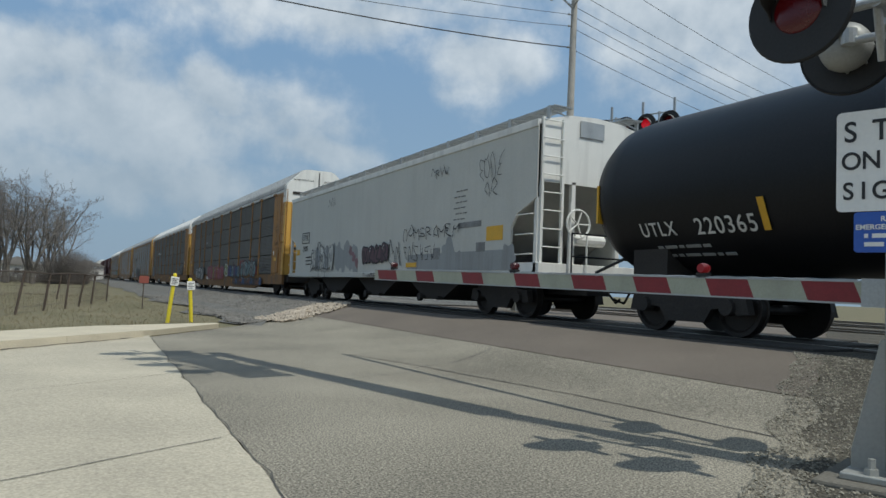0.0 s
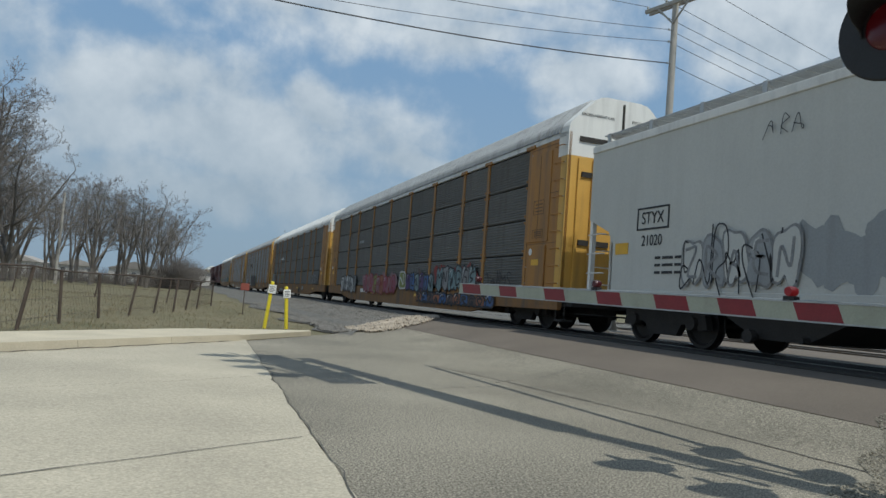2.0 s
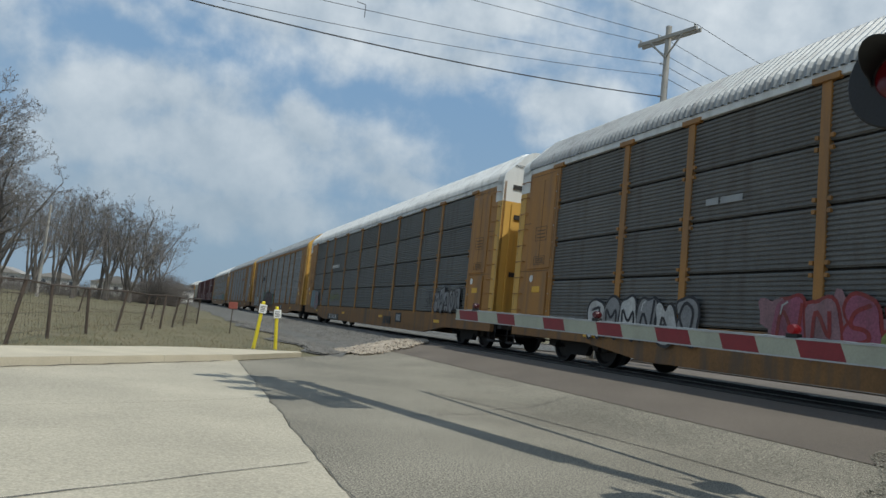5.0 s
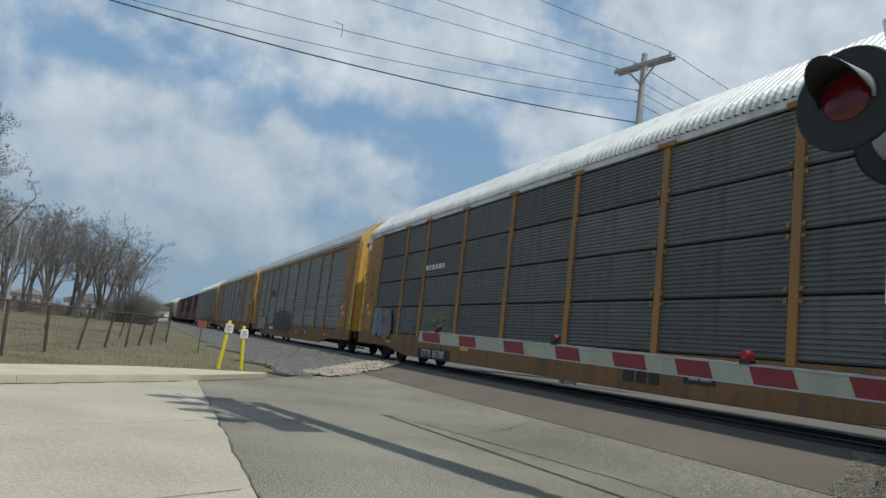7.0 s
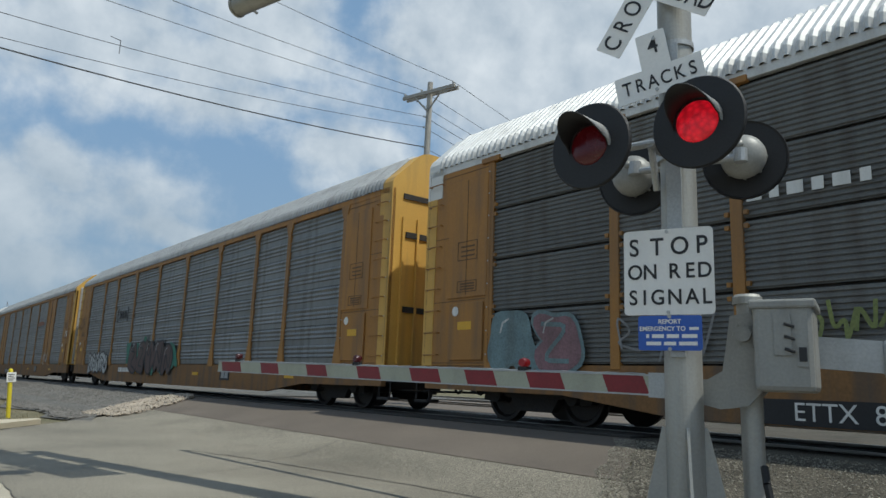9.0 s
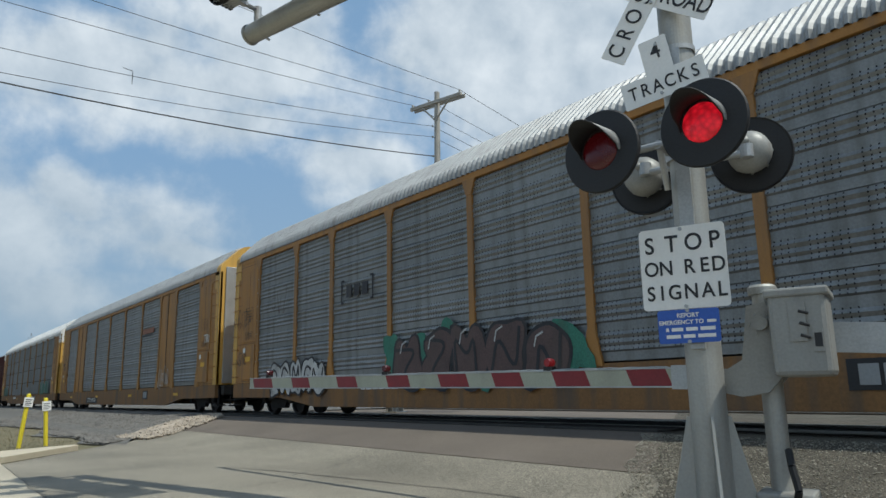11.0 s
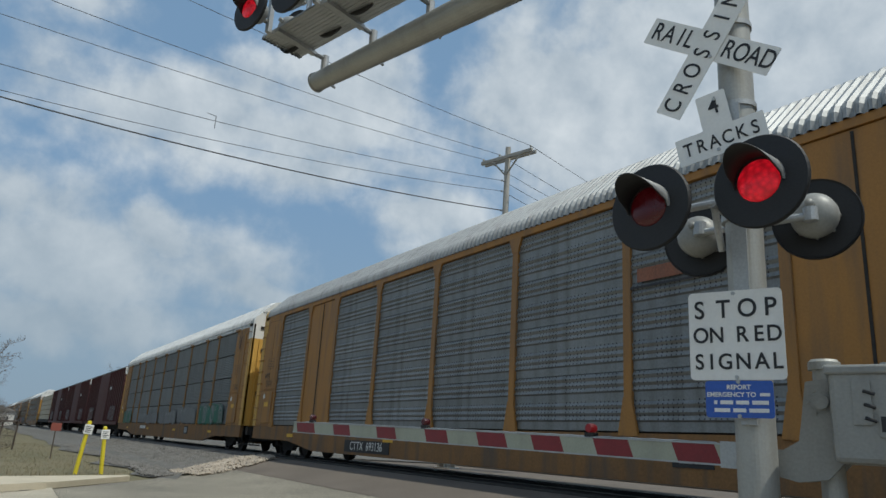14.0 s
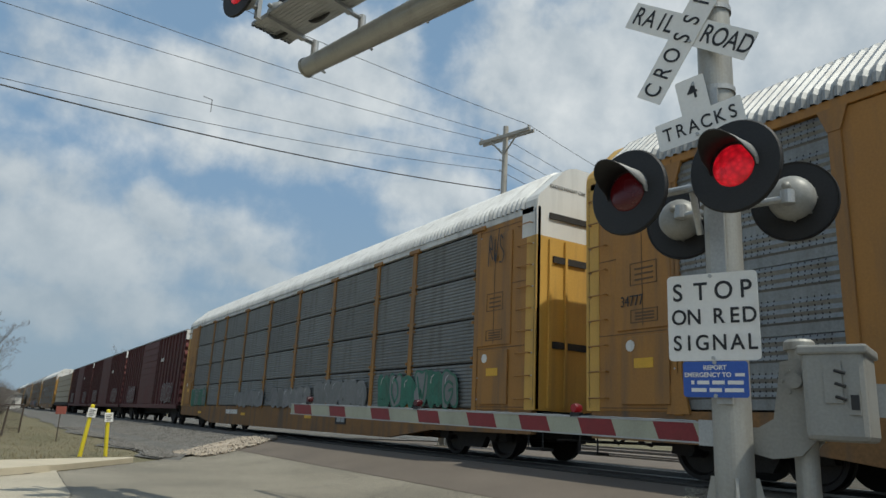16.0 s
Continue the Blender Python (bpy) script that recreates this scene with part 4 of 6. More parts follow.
lettering("220365", 0.4, tank_pose(13.4, 1.7), WHITE, c, sx=0.85, space=1.15, bold=0.003)
lettering("UTLX", 0.36, tank_pose(14.78, 1.7), WHITE, c, sx=0.8, space=1.15, bold=0.003)
tank_bars(14.95, 1.43, (0.12, 0.25, 0.1, 0.3, 0.15), 0.06, HOPPER_DK, 0.05)
tank_bars(14.85, 1.3, (0.2, 0.1, 0.3, 0.25, 0.1, 0.2), 0.06, HOPPER_DK, 0.05)
part("reflector", box(B(), -0.055, 0.055, -0.25, 0.25, -0.004, 0.004), YELLOW_DECAL, c, at=tank_pose(12.68, 1.82))

# covered hopper
HL = 18.3
c = car("covered_hopper", "light grey covered hopper car with dark graffiti", "rail car", 13.0)
outline = [(0.0, 2.55), (0.75, 2.25), (0.95, 1.95), (0.95, 0.98), (HL - 0.95, 0.98), (HL - 0.95, 1.95), (HL - 0.75, 2.25), (HL, 2.55), (HL, 4.08), (0, 4.08)]
for x in (-1.52, 1.46):
    part("side_wall", side_plate(B(), outline, x, 0.06), HOPPER, c)
    part("top_chord", box(B(), x - 0.03, x + 0.09, 0, HL, 4.04, 4.2, bevel=0.015), WHITE, c)
    part("side_sill", box(B(), x - 0.015, x + 0.075, 0.1, HL - 0.1, 0.86, 1.02, bevel=0.01), HOPPER, c)
bm = B()
ro = [(-1.46, 4.1), (-1.2, 4.26), (-0.7, 4.38), (0, 4.42), (0.7, 4.38), (1.2, 4.26), (1.46, 4.1), (1.46, 4.0), (-1.46, 4.0)]
prism(bm, ro, pose(0, 0.02, 0), HL - 0.04)
part("roof", bm, HOPPER, c)
for k in range(5):
    part("hatch_cover", box(B(), -0.45, 0.45, 1.6 + k * 3.3, 3.6 + k * 3.3, 4.4, 4.56, bevel=0.03), HOPPER_DK, c)
for x in (-1.2, 0.75):
    bm = B()
    for k in range(10):
        box(bm, x + k * 0.05, x + k * 0.05 + 0.02, -0.1, HL + 0.1, 4.5, 4.53)
    for k in range(62):
        box(bm, x, x + 0.47, k * 0.3, k * 0.3 + 0.012, 4.495, 4.525)
    part("running_board", bm, STEEL, c)
    for k in range(13):
        bm = B()
        y = 0.1 + k * (HL - 0.2) / 12
        box(bm, x - 0.02 if x < 0 else x + 0.47, x + 0.02 if x < 0 else x + 0.5, y - 0.05, y + 0.05, 4.15, 4.54)
        rod(bm, (x, y, 4.48), (x + 0.5, y, 4.36), 0.02, seg=6)
        part("bracket", bm, STEEL, c)
for y0, d in ((0.0, 1), (HL, -1)):
    bm = B()
    prism(bm, [(-1.46, 2.9)] + [(x, z) for x, z in ro[:7]] + [(1.46, 2.9)], pose(0, y0 if d > 0 else y0 - 0.06, 0), 0.06)
    part("end_wall", bm, WHITE, c)
    bm = B()
    q = [bm.verts.new(v) for v in ((-1.45, y0 + d * 0.06, 2.9), (1.45, y0 + d * 0.06, 2.9), (1.45, y0 + d * 2.6, 1.0), (-1.45, y0 + d * 2.6, 1.0))]
    f = bm.faces.new(q)
    bmesh.ops.solidify(bm, geom=[f], thickness=0.04)
    part("slope_sheet", bm, HOPPER, c)
    for x in (-1.5, -0.62, 0.62, 1.4):
        bm = B()
        box(bm, x, x + 0.1, min(y0, y0 + d * 0.1), max(y0, y0 + d * 0.1), 0.9, 4.1 if abs(x) > 1 else 2.95)
        part("end_post", bm, WHITE, c)
    part("platform", box(B(), -1.5, 1.5, min(y0 - d * 0.1, y0 + d * 2.2), max(y0 - d * 0.1, y0 + d * 2.2), 0.86, 1.2 if d > 0 else 1.0, bevel=0.01), WHITE, c)
    bm = B()
    for k in range(9):
        z = 1.15 + k * 0.38
        rod(bm, (-1.42, y0 - d * 0.06, z), (-0.9, y0 - d * 0.06, z), 0.014, seg=6)
    for x in (-1.42, -0.9):
        box(bm, x - 0.03, x + 0.03, min(y0, y0 - d * 0.06), max(y0, y0 - d * 0.06), 0.95, 4.25)
    part("ladder", bm, WHITE, c)
    rungs(c, -1.52, y0 + (0.08 if d > 0 else -0.65), y0 + (0.65 if d > 0 else -0.08), 0.95, 2.5, 0.42, WHITE)
    part("vent", box(B(), -0.45, 0.2, y0 - d * 0.02 - 0.01, y0 - d * 0.02 + 0.01, 3.95, 4.3), STEEL, c)
    bm = B()
    rod(bm, (-0.3, y0 - d * 0.15, 1.0), (-0.3, y0 - d * 0.15, 1.9), 0.02)
    rod(bm, (-0.75, y0 - d * 0.15, 1.0), (-0.75, y0 - d * 0.15, 2.5), 0.02)
    for k in range(20):
        a, b = 2 * math.pi * k / 20, 2 * math.pi * (k + 1) / 20
        rod(bm, (-0.55 + 0.3 * math.cos(a), y0 - d * 0.16, 2.05 + 0.3 * math.sin(a)), (-0.55 + 0.3 * math.cos(b), y0 - d * 0.16, 2.05 + 0.3 * math.sin(b)), 0.025, seg=6)
        if k % 4 == 0:
            rod(bm, (-0.55, y0 - d * 0.14, 2.05), (-0.55 + 0.3 * math.cos(a), y0 - d * 0.16, 2.05 + 0.3 * math.sin(a)), 0.018, seg=6)
    rod(bm, (-0.4, y0 + d * 0.2, 1.75), (0.4, y0 + d * 0.2, 1.75), 0.13, seg=12)
    part("brake_wheel", bm, WHITE, c)
    coupler(c, y0 - d * 0.1, -d * 0.9)
    truck(c, y0 + d * 2.1)
for k in range(3):
    bm = B()
    y = HL / 2 + (k - 1) * 4.0
    o = [(y - 1.9, 0.96), (y + 1.9, 0.96), (y + 0.5, 0.3), (y - 0.5, 0.3)]
    side_plate(bm, o, -1.2, 2.4)
    for dy in (-0.5, 0.5):
        rod(bm, (-1.35, y + dy, 0.34), (1.2, y + dy, 0.34), 0.05)
    rod(bm, (-1.4, y + 0.5, 0.34), (-1.3, y + 0.5, 0.34), 0.11, seg=12)
    part("hopper_bay", bm, UNDER, c)
part("centre_sill", box(B(), -0.3, 0.3, -0.2, HL + 0.2, 0.55, 0.9), UNDER, c)
X = -1.52
side_text("21020", c, HL - 2.25, 1.98, 0.3, INK, X, 0.85)
side_text("STYX", c, HL - 2.25, 2.42, 0.34, INK, X, 0.85)
bm = B()
for a, b, e, f in ((HL - 2.74, HL - 1.76, 2.2, 2.235), (HL - 2.74, HL - 1.76, 2.61, 2.645), (HL - 2.74, HL - 2.705, 2.2, 2.64), (HL - 1.795, HL - 1.76, 2.2, 2.64)):
    box(bm, X - 0.012, X - 0.004, a, b, e, f)
part("marking", bm, INK, c)
for z in (1.62, 1.48, 1.34):
    bars(c, HL - 3.2, z, (0.24, 0.3, 0.16), 0.05, INK, X, 0.06)
part("notice", box(B(), X - 0.01, X - 0.003, HL - 1.5, HL - 1.05, 1.75, 1.98), YELLOW_DECAL, c)
part("notice", box(B(), X - 0.01, X - 0.003, 5.6, 6.3, 1.15, 1.28), YELLOW_DECAL, c)
part("notice", box(B(), X - 0.01, X - 0.003, 1.25, 1.95, 1.72, 2.05), YELLOW_DECAL, c)
part("placard", box(B(), X - 0.01, X - 0.003, 2.0, 2.4, 1.48, 1.7), P["grey"], c)
part("placard", box(B(), X - 0.01, X - 0.003, 4.25, 4.6, 1.34, 1.64), P["grey"], c)
part("placard", box(B(), X - 0.01, X - 0.003, 2.2, 3.3, 2.08, 2.22), P["grey"], c)
part("touch_up_patch", box(B(), X - 0.007, X - 0.002, 1.0, 6.2, 1.04, 1.5), HOPPER_DK, c)
for k, z in enumerate((3.0, 2.86, 2.72, 2.58, 2.44, 2.3)):
    bars(c, 2.9 + 0.1 * (k % 2), z, (0.2, 0.09, 0.15), 0.03, P["grey"], X, 0.06)
graffiti(c, 12.5, 1.08, 2.6, 0.9, 5, [HOPPER, HOPPER_DK], P["grey"], 3, X)
tag(c, 12.4, 1.1, 2.7, 0.9, 7, P["black"], 5, X - 0.01, 0.045)
for k in range(6):
    bm = B(); blob(bm, 10.45 + 0.36 * k, 1.48 + 0.07 * (k % 3), 0.75, 0.95 - 0.1 * (k % 2), 90 + k, X - 0.004 - 0.0008 * k)
    part("graffiti_cloud", bm, HOPPER_DK, c)
for k in range(3):
    bm = B(); blob(bm, 10.2 + 0.3 * k, 1.35 + 0.2 * k, 0.3, 0.34, 190 + k, X - 0.011 - 0.0008 * k)
    part("graffiti_cloud", bm, P["rose"], c)
graffiti(c, 7.55, 1.28, 2.1, 0.62, 4, [P["plum"]], P["black"], 7, X)
tag(c, 6.5, 1.2, 0.9, 0.95, 2, P["black"], 8, X, 0.045)
tag(c, 3.2, 1.95, 3.3, 0.34, 9, P["black"], 12, X, 0.035)
tag(c, 4.4, 1.35, 2.0, 0.45, 6, P["black"], 19, X, 0.028)
for y, w, h, q in ((3.75, 0.8, 0.8, 301), (0.95, 0.45, 0.6, 302), (3.2, 0.6, 0.5, 303)):
    bm = B(); blob(bm, y, 1.04 + h * 0.5, w, h, q, X - 0.006 - 0.0005 * (q - 300))
    part("graffiti_cloud", bm, HOPPER_DK, c)
tag(c, 1.3, 3.2, 1.0, 0.6, 4, P["black"], 14, X, 0.022)
tag(c, 3.9, 3.5, 0.9, 0.25, 4, P["black"], 15, X, 0.025)
tag(c, 12.5, 3.5, 0.8, 0.3, 3, P["black"], 16, X, 0.02)
tag(c, 1.5, 2.75, 0.5, 0.35, 2, P["black"], 17, X, 0.025)
tag(c, 1.5, 0.89, 8.0, 0.1, 26, P["black"], 18, X - 0.01, 0.025)

# auto carriers
def carriers():
    a = autorack(32.5, "dirty steel-panelled auto carrier with colourful graffiti along the bottom", top=WHITE, roof=ROOF_GREY, sheet_mat=PANEL_DARK)
    x = -1.5
    graffiti(a, 5.0, 0.85, 3.5, 0.85, 6, [P["teal"], P["grey"], P["teal"], P["teal"], P["grey"], P["teal"]], P["black"], 21, x, P["red"])
    tag(a, 2.5, 1.05, 1.8, 0.5, 5, P["black"], 27, x, 0.05)
    graffiti(a, 8.8, 0.8, 3.2, 0.72, 6, [P["purple"], P["blue"], P["teal"]], P["black"], 22, x, P["brown"])
    graffiti(a, 12.1, 0.85, 0.9, 0.65, 1, [P["lime"]], P["white"], 23, x)
    graffiti(a, 13.5, 0.62, 5.3, 0.85, 9, [P["pink"], P["rose"], P["pink"], P["lime"], P["rose"], P["orange"]], P["red"], 24, x, P["rose"])
    graffiti(a, 3.6, 0.42, 7.0, 0.36, 11, [P["orange"], P["blue"], P["brown"]], P["black"], 25, x)
    graffiti(a, 20.4, 0.6, 3.4, 0.85, 6, [P["white"], P["grey"]], P["black"], 26, x)
    bars(a, 19.6, 3.1, (0.5, 0.3), 0.12, HOPPER_DK, -1.48)
    b = autorack(61.15, "dirty steel-panelled auto carrier with a white end cap", top=WHITE, marks=("ETTX  851245", 19.45, 0.42))
    graffiti(b, 2.3, 0.98, 2.2, 0.8, 5, [P["grey"]], P["black"], 31, x)
    tag(b, 4.6, 1.1, 0.7, 0.6, 3, P["black"], 32, x)
    graffiti(b, 23.5, 0.75, 2.0, 1.1, 2, [P["teal"], P["rose"]], P["teal"], 33, x)
    tag(b, 21.2, 1.1, 1.6, 0.55, 4, P["grey"], 34, x, 0.05)
    tag(b, 18.4, 1.3, 2.0, 0.4, 7, P["lime"], 35, x, 0.07)
    bars(b, 19.3, 3.05, (0.12, 0.2, 0.14, 0.2, 0.12, 0.2), 0.16, WHITE, -1.485, 0.1)
    bars(b, 9.3, 0.4, (0.26, 0.26, 0.3), 0.3, BLACK, -1.48, 0.08)
    d = autorack(89.95, "auto carrier with perforated steel panels and brown graffiti", "perf", top=RACK_LIGHT, roof=ROOF_GREY)
    graffiti(d, 12.95, 0.6, 5.1, 1.2, 5, [P["brown"]], P["black"], 41, x, P["green"])
    graffiti(d, 21.2, 0.55, 3.3, 0.95, 5, [P["white"]], P["black"], 42, x)
    tag(d, 23.5, 2.9, 1.0, 0.8, 3, P["brown"], 43, -1.52)
    tag(d, 26.0, 2.7, 1.3, 0.5, 6, P["black"], 44, -1.53)
    tag(d, 26.2, 1.5, 0.9, 0.35, 4, P["black"], 45, -1.53)
    bm = B()
    for y0, y1, z0, z1 in ((20.45, 20.5, 2.75, 3.35), (19.0, 19.05, 2.75, 3.35), (20.37, 20.5, 3.3, 3.35), (20.37, 20.5, 2.75, 2.8), (19.0, 19.13, 3.3, 3.35), (19.0, 19.13, 2.75, 2.8), (19.25, 19.5, 2.9, 3.2), (19.62, 19.87, 2.9, 3.2), (19.99, 20.24, 2.9, 3.2)):
        box(bm, -1.5, -1.49, y0, y1, z0, z1)
    part("emblem", bm, P["black"], d)
    e = autorack(118.9, "auto carrier with perforated panels and wide orange door panels", "perf", top=RACK_LIGHT, roof=ROOF_GREY, wide=(1, 7), marks=("CTTX  693136", 18.4, 0.48))
    side_text("TRI", e, 0.95, 2.55, 0.42, WHITE, -1.53, 0.9)
    part("end_post", box(B(), -1.3, -0.9, -0.06, 0.0, 1.0, 5.0, bevel=0.01), STEEL, e, "bare galvanised door edge")
    part("end_door", box(B(), -0.85, -0.1, -0.035, 0.0, 1.0, 4.2, bevel=0.01), P_CREAM, e, "cream painted door leaf")
    tag(e, 5.1, 1.0, 1.4, 0.7, 6, P["white"], 51, -1.485, 0.04)
    tag(e, 5.1, 1.05, 1.4, 0.5, 5, P["white"], 52, -1.487, 0.03)
    bm = box(B(), -1.495, -1.485, 7.6, 9.3, 3.3, 3.52)
    part("emblem", bm, P["orange"], e)
    part("emblem", box(B(), -1.495, -1.485, 7.7, 9.6, 3.2, 3.24), P["black"], e)
    side_text("34777", e, RL - 1.05, 2.65, 0.24, INK, -1.52, 0.8)
    f = autorack(147.75, "grey steel-panelled auto carrier with green graffiti and white end", top=WHITE, sheet_mat=PANEL_LIGHT)
    graffiti(f, 2.5, 0.95, 3.6, 0.85, 6, [P["green"], PANEL_LIGHT], P["green"], 61, x)
    graffiti(f, 6.8, 0.95, 3.4, 0.7, 6, [PANEL_LIGHT], P["grey"], 62, x)
    graffiti(f, 10.6, 0.95, 3.5, 0.65, 6, [P["grey"], PANEL_LIGHT], P["grey"], 63, x)
    graffiti(f, 15.0, 0.95, 3.5, 0.6, 6, [PANEL_LIGHT, P["grey"]], P["grey"], 64, x)
    graffiti(f, 22.8, 0.95, 2.6, 0.8, 4, [P["green"], PANEL_LIGHT], P["green"], 65, x)
    tag(f, 0.9, 3.9, 0.6, 0.7, 3, P["black"], 66, -1.53, 0.04)
    for s, src in ((252.0, b), (280.8, a), (309.6, d), (338.4, b), (367.2, d)):
        k = copy_thing(src, pose(TRACK_X, s, RAIL_Z))
        CARS.append((k, s))


P_CREAM = mat("cream_paint", (0.6, 0.53, 0.33), 0.55, 0, 0.1, 1.5, 40, 0.06, dirt=0.3)
carriers()

# boxcars
BL = 17.6


def boxcar(start):
    c = car("boxcar", "dark maroon boxcar with ribbed sides and pale graffiti", "rail car", start)
    part("body", box(B(), -1.42, 1.42, 0, BL, 1.0, 4.9), MAROON, c)
    bm = B()
    prism(bm, [(-1.5, 4.86), (0, 5.12), (1.5, 4.86), (1.5, 4.8), (-1.5, 4.8)], pose(0, -0.03, 0), BL + 0.06)
    part("roof", bm, STEEL, c)
    rib = shared("rib", lambda: mesh_of(box(B(), -1.5, -1.41, -0.05, 0.05, 0.95, 4.85, bevel=0.015), MAROON))
    for k in range(22):
        y = 0.3 + k * (BL - 0.6) / 21
        if not 6.3 < y < 11.3:
            part("rib", rib, MAROON, c, at=pose(0, y, 0)); part("rib", rib, MAROON, c, at=pose(0, y, 0, 0, 0, 180))
    for x, s in ((-1.49, -1), (1.41, 1)):
        door = part("sliding_door", box(B(), x, x + 0.08, 6.4, 11.2, 1.05, 4.75, bevel=0.02), MAROON, c)
        for k in range(9):
            part("door_rib", box(B(), x - 0.03 if s < 0 else x + 0.08, x if s < 0 else x + 0.11, 6.5, 11.1, 1.3 + 0.38 * k, 1.38 + 0.38 * k), MAROON, door)
        part("side_sill", box(B(), x, x + 0.08, 0, BL, 0.8, 1.02), MAROON, c)
    for ye, d in ((0, -1), (BL, 1)):
        bm = B()
        for k in range(8):
            box(bm, -1.4, 1.4, min(ye, ye + d * 0.1), max(ye, ye + d * 0.1), 1.15 + 0.4 * k, 1.37 + 0.4 * k, bevel=0.03)
        part("end_rib", bm, P_REDEND, c)
        part("end_band", box(B(), -1.42, 1.42, min(ye, ye + d * 0.11), max(ye, ye + d * 0.11), 4.36, 4.84), WHITE, c, "white end band")
        coupler(c, ye, d * 0.9); truck(c, ye - d * 2.2)
    part("underframe", box(B(), -0.4, 0.4, 0, BL, 0.5, 1.0), UNDER, c)
    graffiti(c, 1.2, 1.1, 2.6, 1.1, 4, [MAROON], P["grey"], int(start), -1.5)
    graffiti(c, 12.2, 1.1, 2.8, 1.0, 4, [MAROON], P["grey"], int(start) + 1, -1.5)
    bars(c, 4.4, 3.4, (0.14, 0.14, 0.14, 0.14), 0.2, WHITE, -1.51)
    return c


# The maroon about 2.5 times brighter: sunlight on the ends is in this colour.
P_REDEND = mat("sunlit_end_red", (0.26, 0.085, 0.075), 0.65, 0, 0.15, 1.5, 30, 0.08, dirt=0.3)
bc = boxcar(176.4)
for s in (195.0, 213.6):
    CARS.append((copy_thing(bc, pose(TRACK_X, s, RAIL_Z)), s))

# bulkhead flat car with lumber
c = car("bulkhead_flat", "bulkhead flat car loaded with wrapped lumber", "rail car", 232.4)
part("deck", box(B(), -1.45, 1.45, 0, 18.4, 0.85, 1.15), UNDER, c)
for y in (0.0, 18.2):
    wall = part("bulkhead", box(B(), -1.4, 1.4, y, y + 0.2, 1.15, 4.6), RACK, c)
    for k in range(5):
        part("stake", box(B(), -1.4 + k * 0.66, -1.25 + k * 0.66, y - 0.08, y + 0.28, 1.15, 4.6), RACK, wall)
me = mesh_of(box(B(), -1.35, 1.35, 0, 2.9, 0, 0.62, bevel=0.02), LUMBER)
for k in range(6):
    for r in range(5):
        part("lumber_pack", me, LUMBER, c, at=pose(0, 0.35 + k * 2.95, 1.2 + r * 0.68))
truck(c, 2.2); truck(c, 16.2); coupler(c, 18.4, 0.9); coupler(c, 0, -0.9)

# ---- crossing signal with cantilever arm ----
SIGNAL = pose(5.32, 3.345, 0.01, 0, 0, -69.8)


def head(parent, x, y, z, facing, lens, yaw=0.0):
    """A round signal head: black background disc, hood, lens and pale housing. facing: -1 towards local -y."""
    m = pose(x, y, z, 0, 0, yaw) @ pose(0, 0, 0, 90 if facing < 0 else -90, 0, 0)
    bm = lathe(B(), [(0.14, -0.015), (0.29, -0.015), (0.305, -0.025), (0.31, 0.0), (0.3, 0.012), (0.139, 0.012)], m, 40)
    disc = part("background_disc", bm, DISC, parent)
    bm = lathe(B(), [(0.02, 0.045), (0.09, 0.038), (0.128, 0.022), (0.14, 0.014), (0.14, 0.0), (0.02, 0.0)], m, 32)
    part("lens", bm, lens, disc, smooth=True)
    # hood: an upper half tube that reaches forward
    bm = B()
    inner = []
    outer = []
    up = Vector((0, 1, 0))
    for k in range(17):
        a = math.pi * (-0.06 + 1.12 * k / 16)
        d = 0.03 + 0.27 * math.sin(max(0, min(math.pi, a))) ** 0.7
        ca, sa = math.cos(a), math.sin(a) * (1 if facing < 0 else -1)
        inner.append([m @ Vector((0.158 * ca, 0.158 * sa, 0.01)), m @ Vector((0.15 * ca, 0.15 * sa, d))])
        outer.append([m @ Vector((0.168 * ca, 0.168 * sa, 0.01)), m @ Vector((0.16 * ca, 0.16 * sa, d))])
    iv = [[bm.verts.new(v) for v in p] for p in inner]
    ov = [[bm.verts.new(v) for v in p] for p in outer]
    for k in range(16):
        bm.faces.new((iv[k][0], iv[k + 1][0], iv[k + 1][1], iv[k][1]))
        bm.faces.new((ov[k][0], ov[k][1], ov[k + 1][1], ov[k + 1][0])).material_index = 1
        bm.faces.new((iv[k][1], iv[k + 1][1], ov[k + 1][1], ov[k][1]))
    part("hood", bm, [DISC, HOOD], disc, "black hood, its sunlit outside coloured grey", smooth=True)
    bm = lathe(B(), [(0.15, -0.02), (0.165, -0.06), (0.16, -0.13), (0.12, -0.19), (0.06, -0.21), (0.01, -0.212)], m, 28)
    for k in range(8):
        a = 2 * math.pi * k / 8
        rod(bm, m @ Vector((0.155 * math.cos(a), 0.155 * math.sin(a), -0.02)), m @ Vector((0.155 * math.cos(a), 0.155 * math.sin(a), -0.05)), 0.012, seg=6)
    rod(bm, m @ Vector((0, -0.05, -0.2)), m @ Vector((0, -0.05, -0.26)), 0.03, seg=8)
    part("housing", bm, BOXGREY, disc, "pale cast housing", smooth=True)
    return disc


def plate(parent, name, x0, x1, z0, z1, y, material, r=0.03, turn=0.0, t=0.006):
    """A thin metal sign with rounded corners, its face towards local -y."""
    cx, cz, w, h = (x0 + x1) / 2, (z0 + z1) / 2, (x1 - x0) / 2, (z1 - z0) / 2
    pts = []
    for sx, sz, a0 in ((1, 1, 0), (-1, 1, 90), (-1, -1, 180), (1, -1, 270)):
        for k in range(5):
            a = radians(a0 + k * 22.5)
            pts.append((sx * (w - r) + r * math.cos(a), sz * (h - r) + r * math.sin(a)))
    m = pose(cx, y, cz) @ pose(0, 0, 0, 0, -turn, 0)
    return part(name, prism(B(), pts, m, t), material, parent)


